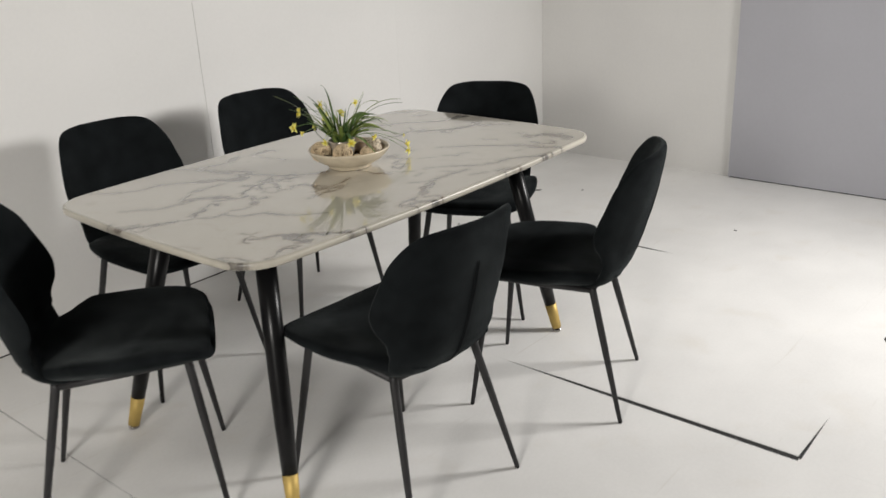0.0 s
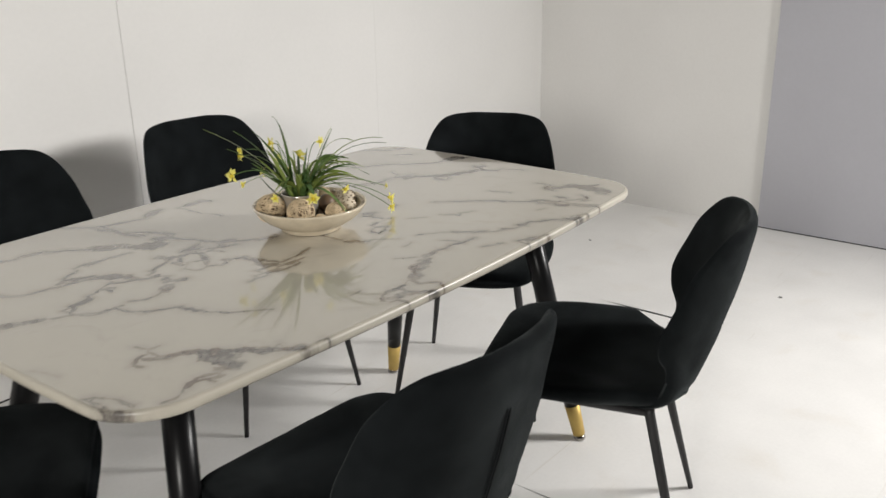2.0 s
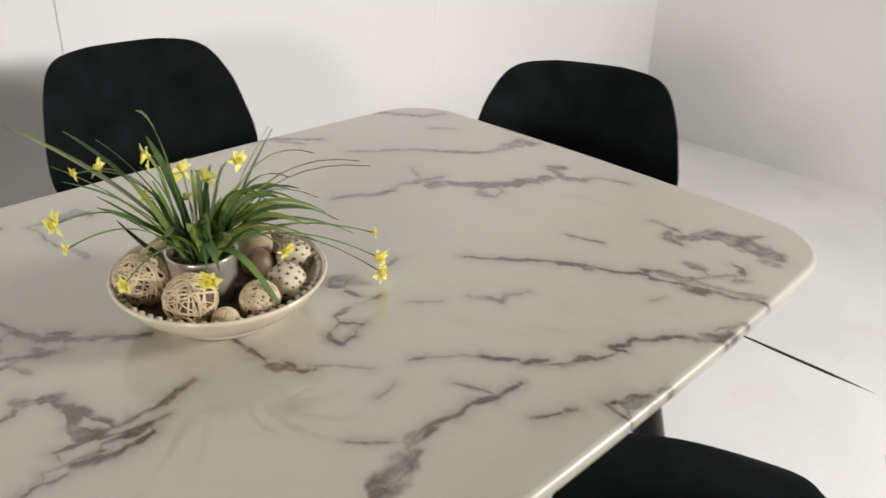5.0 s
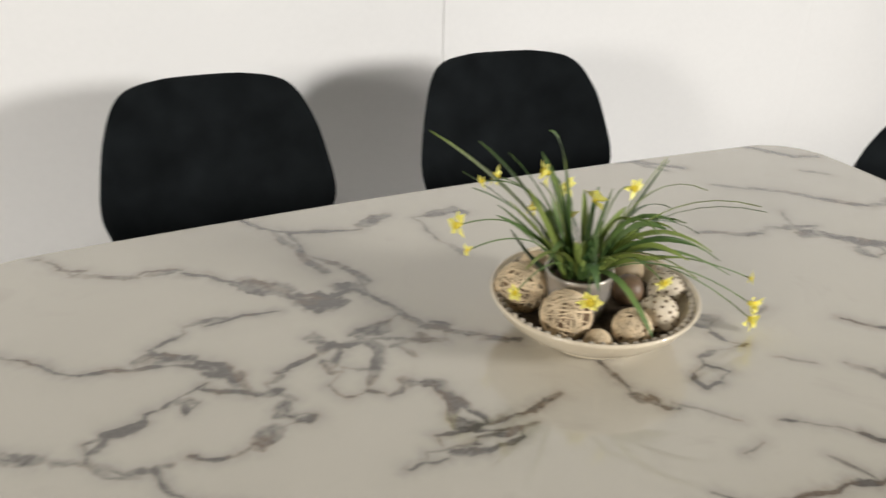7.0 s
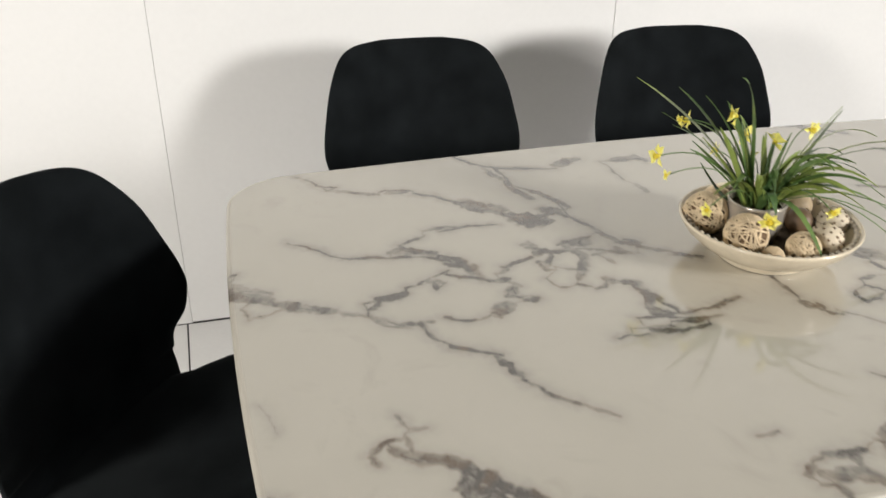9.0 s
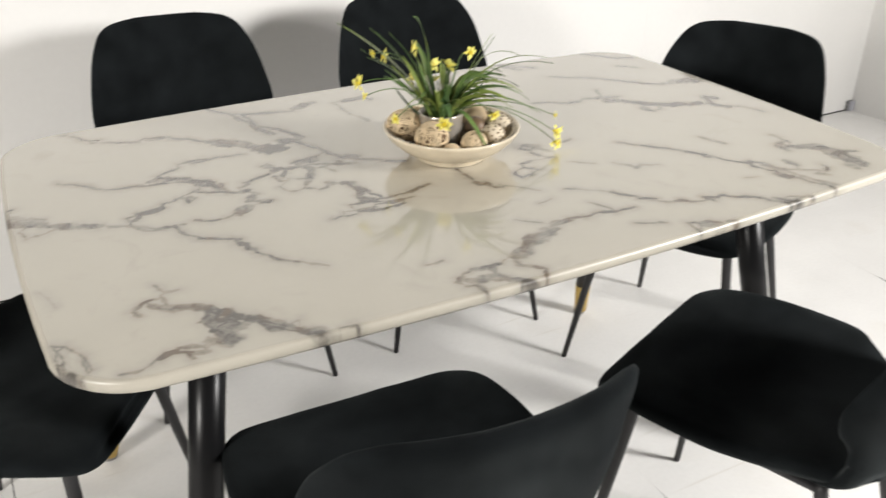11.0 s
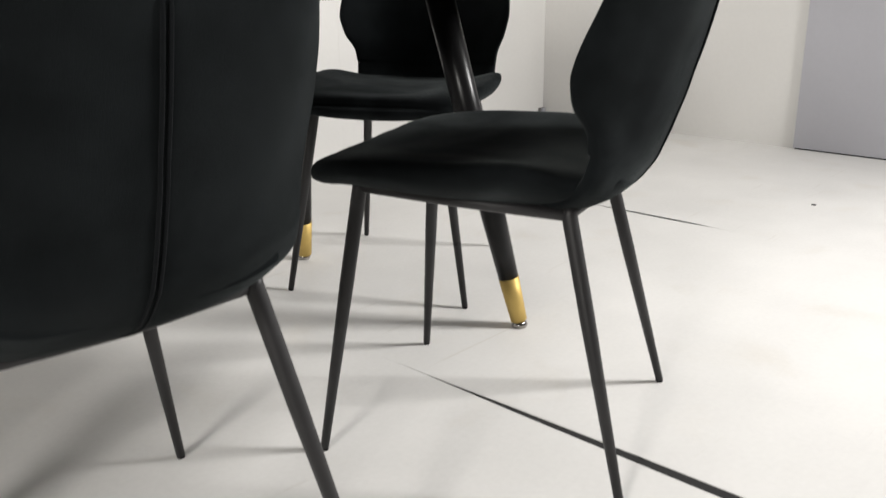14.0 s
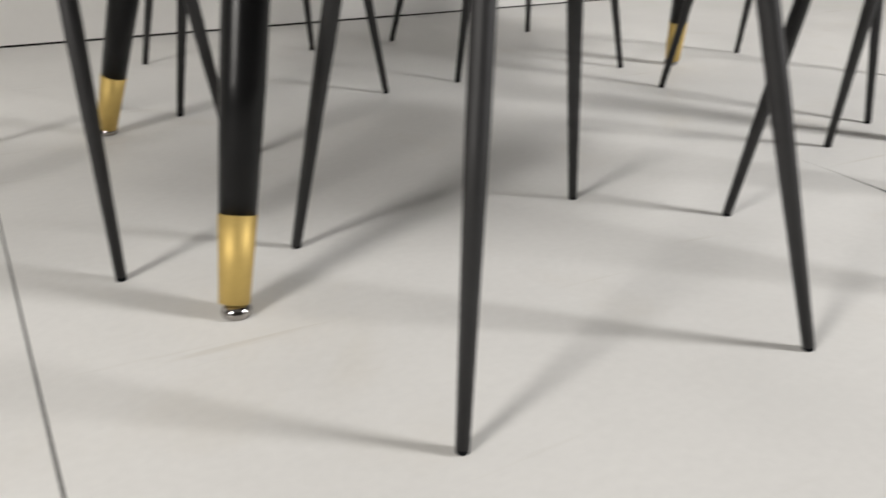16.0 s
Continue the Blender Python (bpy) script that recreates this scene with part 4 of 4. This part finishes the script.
for deg, rad, r, seed in ((153, 0.092, 0.033, 1), (210, 0.071, 0.0315, 2), (273, 0.079, 0.0237, 3), (108, 0.098, 0.024, 4), (241, 0.092, 0.016, 8)):
    rattan_ball(*ball_spot(deg, rad, r), r, seed)
for deg, rad, r, seed in ((309, 0.083, 0.0245, 5), (349, 0.100, 0.0238, 6)):
    pod_ball(*ball_spot(deg, rad, r), r, seed)
for deg, rad, r, paint, look_word in ((30, 0.092, 0.0245, TAN, "smooth tan"), (4, 0.056, 0.021, BROWN, "smooth dark brown"), (70, 0.092, 0.0235, TAN, "smooth tan")):
    ball = thing("plain_ball", pose(*ball_spot(deg, rad, r)), look_word + " ball lying in the bowl behind the pot", "decorative ball", "balls in the bowl")
    bm = bmesh.new()
    bmesh.ops.create_uvsphere(bm, u_segments=32, v_segments=20, radius=r)
    part("body", bm, paint, ball)

# ---- potted grass ----
PX, PY, PZ = 0.003, 0.008, TOP + 0.0225
plant = thing("potted_plant", pose(PX, PY, PZ), "artificial grass with yellow flowers in a pearly pot", "plant")
part("pot", lathe([(0.02, 0.0), (0.034, 0.0), (0.037, 0.004), (0.041, 0.03), (0.043, 0.06), (0.0435, 0.064), (0.042, 0.0655), (0.040, 0.063), (0.039, 0.05), (0.01, 0.048)], 48), SILVER, plant, "pearly glazed pot")
part("soil", lathe([(0.002, 0.052), (0.02, 0.0535), (0.0385, 0.051), (0.0385, 0.046), (0.01, 0.046)], 24), MOSS, plant)


def arc(base, tip, bend, n):
    """Points of a stem that rises and then leans out to its tip."""
    base, tip = Vector(base), Vector(tip)
    mid = base.lerp(tip, 0.42)
    mid.z = max(base.z, tip.z) * (1 - bend) + bend * (max(base.z, tip.z) + 0.08)
    mid.x, mid.y = base.x + (tip.x - base.x) * 0.35, base.y + (tip.y - base.y) * 0.35
    return [base * (1 - s) ** 2 + mid * 2 * s * (1 - s) + tip * s * s for s in (i / n for i in range(n + 1))]


def blade(base, tip, bend, width, mat, twist=0.0):
    pts = arc(base, tip, bend, 9)
    bm = bmesh.new()
    rows = []
    for i, p in enumerate(pts):
        d = (pts[min(i + 1, 9)] - pts[max(i - 1, 0)]).normalized()
        side = d.cross(Vector((0.15, 0.1, 1.0))).normalized()
        side = Matrix.Rotation(twist * (0.4 + 0.6 * i / 9), 3, d) @ side
        s = i / 9
        w = width * 1.18 * (0.5 + 1.4 * s) * (1 - s) ** 0.7 * 0.46 + 0.0004
        up = side.cross(d) * 0.0009
        rows.append([bm.verts.new(p - side * w), bm.verts.new(p - up), bm.verts.new(p + side * w)])
    for a, b in zip(rows, rows[1:]):
        bm.faces.new((a[0], a[1], b[1], b[0]))
        bm.faces.new((a[1], a[2], b[2], b[1]))
    return part("leaf", bm, mat, plant)


def bloom(tip, aim, size, rnd, name="flower"):
    """Six pointed petals round a small cup."""
    bm = bmesh.new()
    for i in range(6):
        a = 2 * math.pi * i / 6 + rnd.uniform(-0.2, 0.2)
        lift = rnd.uniform(-0.1, 1.1)
        d, s = Vector((math.cos(a), math.sin(a), lift)).normalized(), Vector((-math.sin(a), math.cos(a), 0))
        o, w = d * size * 0.12, size * rnd.uniform(0.22, 0.42)
        ps = [o, d * size * 0.5 + s * w + Vector((0, 0, size * 0.12)), d * size + Vector((0, 0, -size * 0.1)), d * size * 0.5 - s * w + Vector((0, 0, size * 0.12)), d * size * 0.55 - Vector((0, 0, size * 0.02))]
        vs = [bm.verts.new(p) for p in ps]
        for k in range(4):
            bm.faces.new((vs[4], vs[k], vs[(k + 1) % 4]))
    m = Matrix.Translation(tip) @ Vector(aim).to_track_quat("Z", "Y").to_matrix().to_4x4()
    bm.transform(m)
    f = part(name, bm, PETAL, plant, "small yellow daffodil-like bloom", smooth=False)
    part("flower_cup", lathe([(size * 0.12, -size * 0.1), (size * 0.2, size * 0.1), (size * 0.27, size * 0.42), (size * 0.18, size * 0.3), (size * 0.05, size * 0.1)], 8, m=m), CENTRE, f)
    return f


rnd = random.Random(7)
def local(x, y, z):
    return Vector((x - PX, y - PY, z - PZ))


def root(tip, spread=0.022):
    a = math.atan2(tip.y, tip.x) + rnd.uniform(-0.5, 0.5)
    r = rnd.uniform(0.2, 1) * spread
    return Vector((r * math.cos(a), r * math.sin(a), 0.052))


# the leading blades
for x, y, z, bend, w, pale in ((-0.149, 0.137, 1.004, -0.75, 0.018, 1), (-0.101, 0.097, 0.998, -0.7, 0.010, 0), (-0.086, 0.047, 0.999, -0.7, 0.011, 0), (-0.044, 0.030, 1.027, 0.0, 0.014, 0), (0.104, -0.003, 0.985, -0.9, 0.016, 1), (0.118, 0.010, 0.975, -0.9, 0.017, 0),
                               (0.152, -0.029, 0.945, 0.60, 0.012, 1), (0.144, -0.127, 0.966, 0.20, 0.009, 1), (0.173, -0.110, 0.947, 0.25, 0.008, 0), (0.185, -0.060, 0.835, 0.95, 0.009, 0), (0.150, -0.075, 0.870, 0.85, 0.012, 0), (0.160, -0.020, 0.880, 0.80, 0.013, 0), (0.120, -0.090, 0.895, 0.70, 0.012, 1),
                               (0.145, 0.020, 0.900, 0.65, 0.011, 0), (0.030, -0.126, 0.803, 0.90, 0.013, 0), (-0.082, -0.004, 0.868, 0.55, 0.017, 1), (-0.012, -0.058, 0.850, 0.70, 0.016, 0), (-0.125, 0.060, 0.955, -0.4, 0.012, 0), (-0.120, 0.100, 0.960, -0.5, 0.012, 0), (0.020, 0.150, 0.950, -0.4, 0.012, 0)):
    tip = local(x, y, z)
    blade(root(tip), tip, bend, w, LEAF_PALE if pale else LEAF, rnd.choice((-1, 1)) * rnd.uniform(0.1, 0.5))
# the tuft between them: tall to one side, low and arching to the other, short in front
for mid, spread, low, high, near, far, number, slack in ((132, 50, 0.07, 0.16, 0.03, 0.11, 14, -0.9), (-28, 45, 0.05, 0.115, 0.05, 0.15, 21, 0.0), (245, 45, 0.035, 0.085, 0.03, 0.06, 9, 0.1), (50, 40, 0.06, 0.14, 0.04, 0.11, 9, -0.8)):
    for i in range(number):
        a, out = radians(rnd.gauss(mid, spread * 0.6)), rnd.uniform(near, far)
        tip = Vector((out * math.cos(a), out * math.sin(a), 0.052 + rnd.uniform(low, high) * (1 - 0.35 * out / 0.15)))
        blade(root(tip), tip, slack + rnd.uniform(0.0, 0.7), rnd.uniform(0.007, 0.0135), LEAF_PALE if rnd.random() < 0.4 else LEAF, rnd.choice((-1, 1)) * rnd.uniform(0.2, 1.1))
# flowers on thin stems
for x, y, z, size, bend in ((0.204, -0.084, 0.803, 0.018, 0.75), (0.208, -0.085, 0.780, 0.016, 0.8), (-0.140, 0.061, 0.908, 0.016, 0.35), (-0.047, 0.144, 0.925, 0.016, 0.2), (-0.022, 0.060, 0.959, 0.017, 0.1),
                            (0.056, 0.135, 0.896, 0.016, 0.2), (0.032, 0.035, 0.923, 0.016, 0.1), (0.045, -0.020, 0.961, 0.014, 0.15), (0.004, 0.130, 0.876, 0.014, 0.2), (-0.037, -0.077, 0.856, 0.016, 0.6),
                            (0.075, -0.064, 0.851, 0.013, 0.6), (-0.106, 0.069, 0.957, 0.010, 0.2), (-0.121, -0.053, 0.872, 0.010, 0.4), (0.217, -0.063, 0.826, 0.009, 0.75),
                            (-0.150, 0.014, 0.898, 0.008, 0.4), (0.024, 0.066, 0.889, 0.010, 0.1)):
    tip = local(x, y, z)
    pts = arc(root(tip), tip, bend, 10)
    d = (pts[-1] - pts[-2]).normalized()
    aim = (d + Vector((tip.x * 2, tip.y * 2, 0)) + Vector((-0.5, -0.6, 0.3))).normalized()
    f = bloom(tip, aim, size * rnd.uniform(1.1, 1.35), rnd)
    part("stem", tube(pts, 0.0009, 5), LEAF, f)

# ---- the bare patch at the foot of the wall corner ----
tagged(mesh_ob("corner_trim", box(RIGHT - 0.044, RIGHT - 0.001, BACK - 0.010, BACK - 0.0005, 0.0, 0.052, 0.002), DARK_GREY, False), "small bare grey block at the foot of the white wall corner", "trim", kind="structure")

# ---- small debris on the floor ----
for x, y, s, long in ((2.108, -0.492, 0.006, 1.4), (2.301, 0.497, 0.005, 1.3), (2.165, 0.718, 0.012, 2.2), (1.447, 0.728, 0.005, 1.3), (1.285, -1.412, 0.028, 1.6)):
    chip = prism([(s * long * math.cos(a) * rnd.uniform(0.75, 1.1), s * math.sin(a) * rnd.uniform(0.7, 1.1)) for a in (k * math.pi / 4 for k in range(8))], 0.0, 0.003)
    ob = tagged(mesh_ob("paint_chip", chip, CHIP, False), "small dark flake of debris on the white floor", "debris", "flakes on the floor")
    ob.matrix_world = pose(x, y, 0.0, 0, 0, rnd.uniform(0, 180))
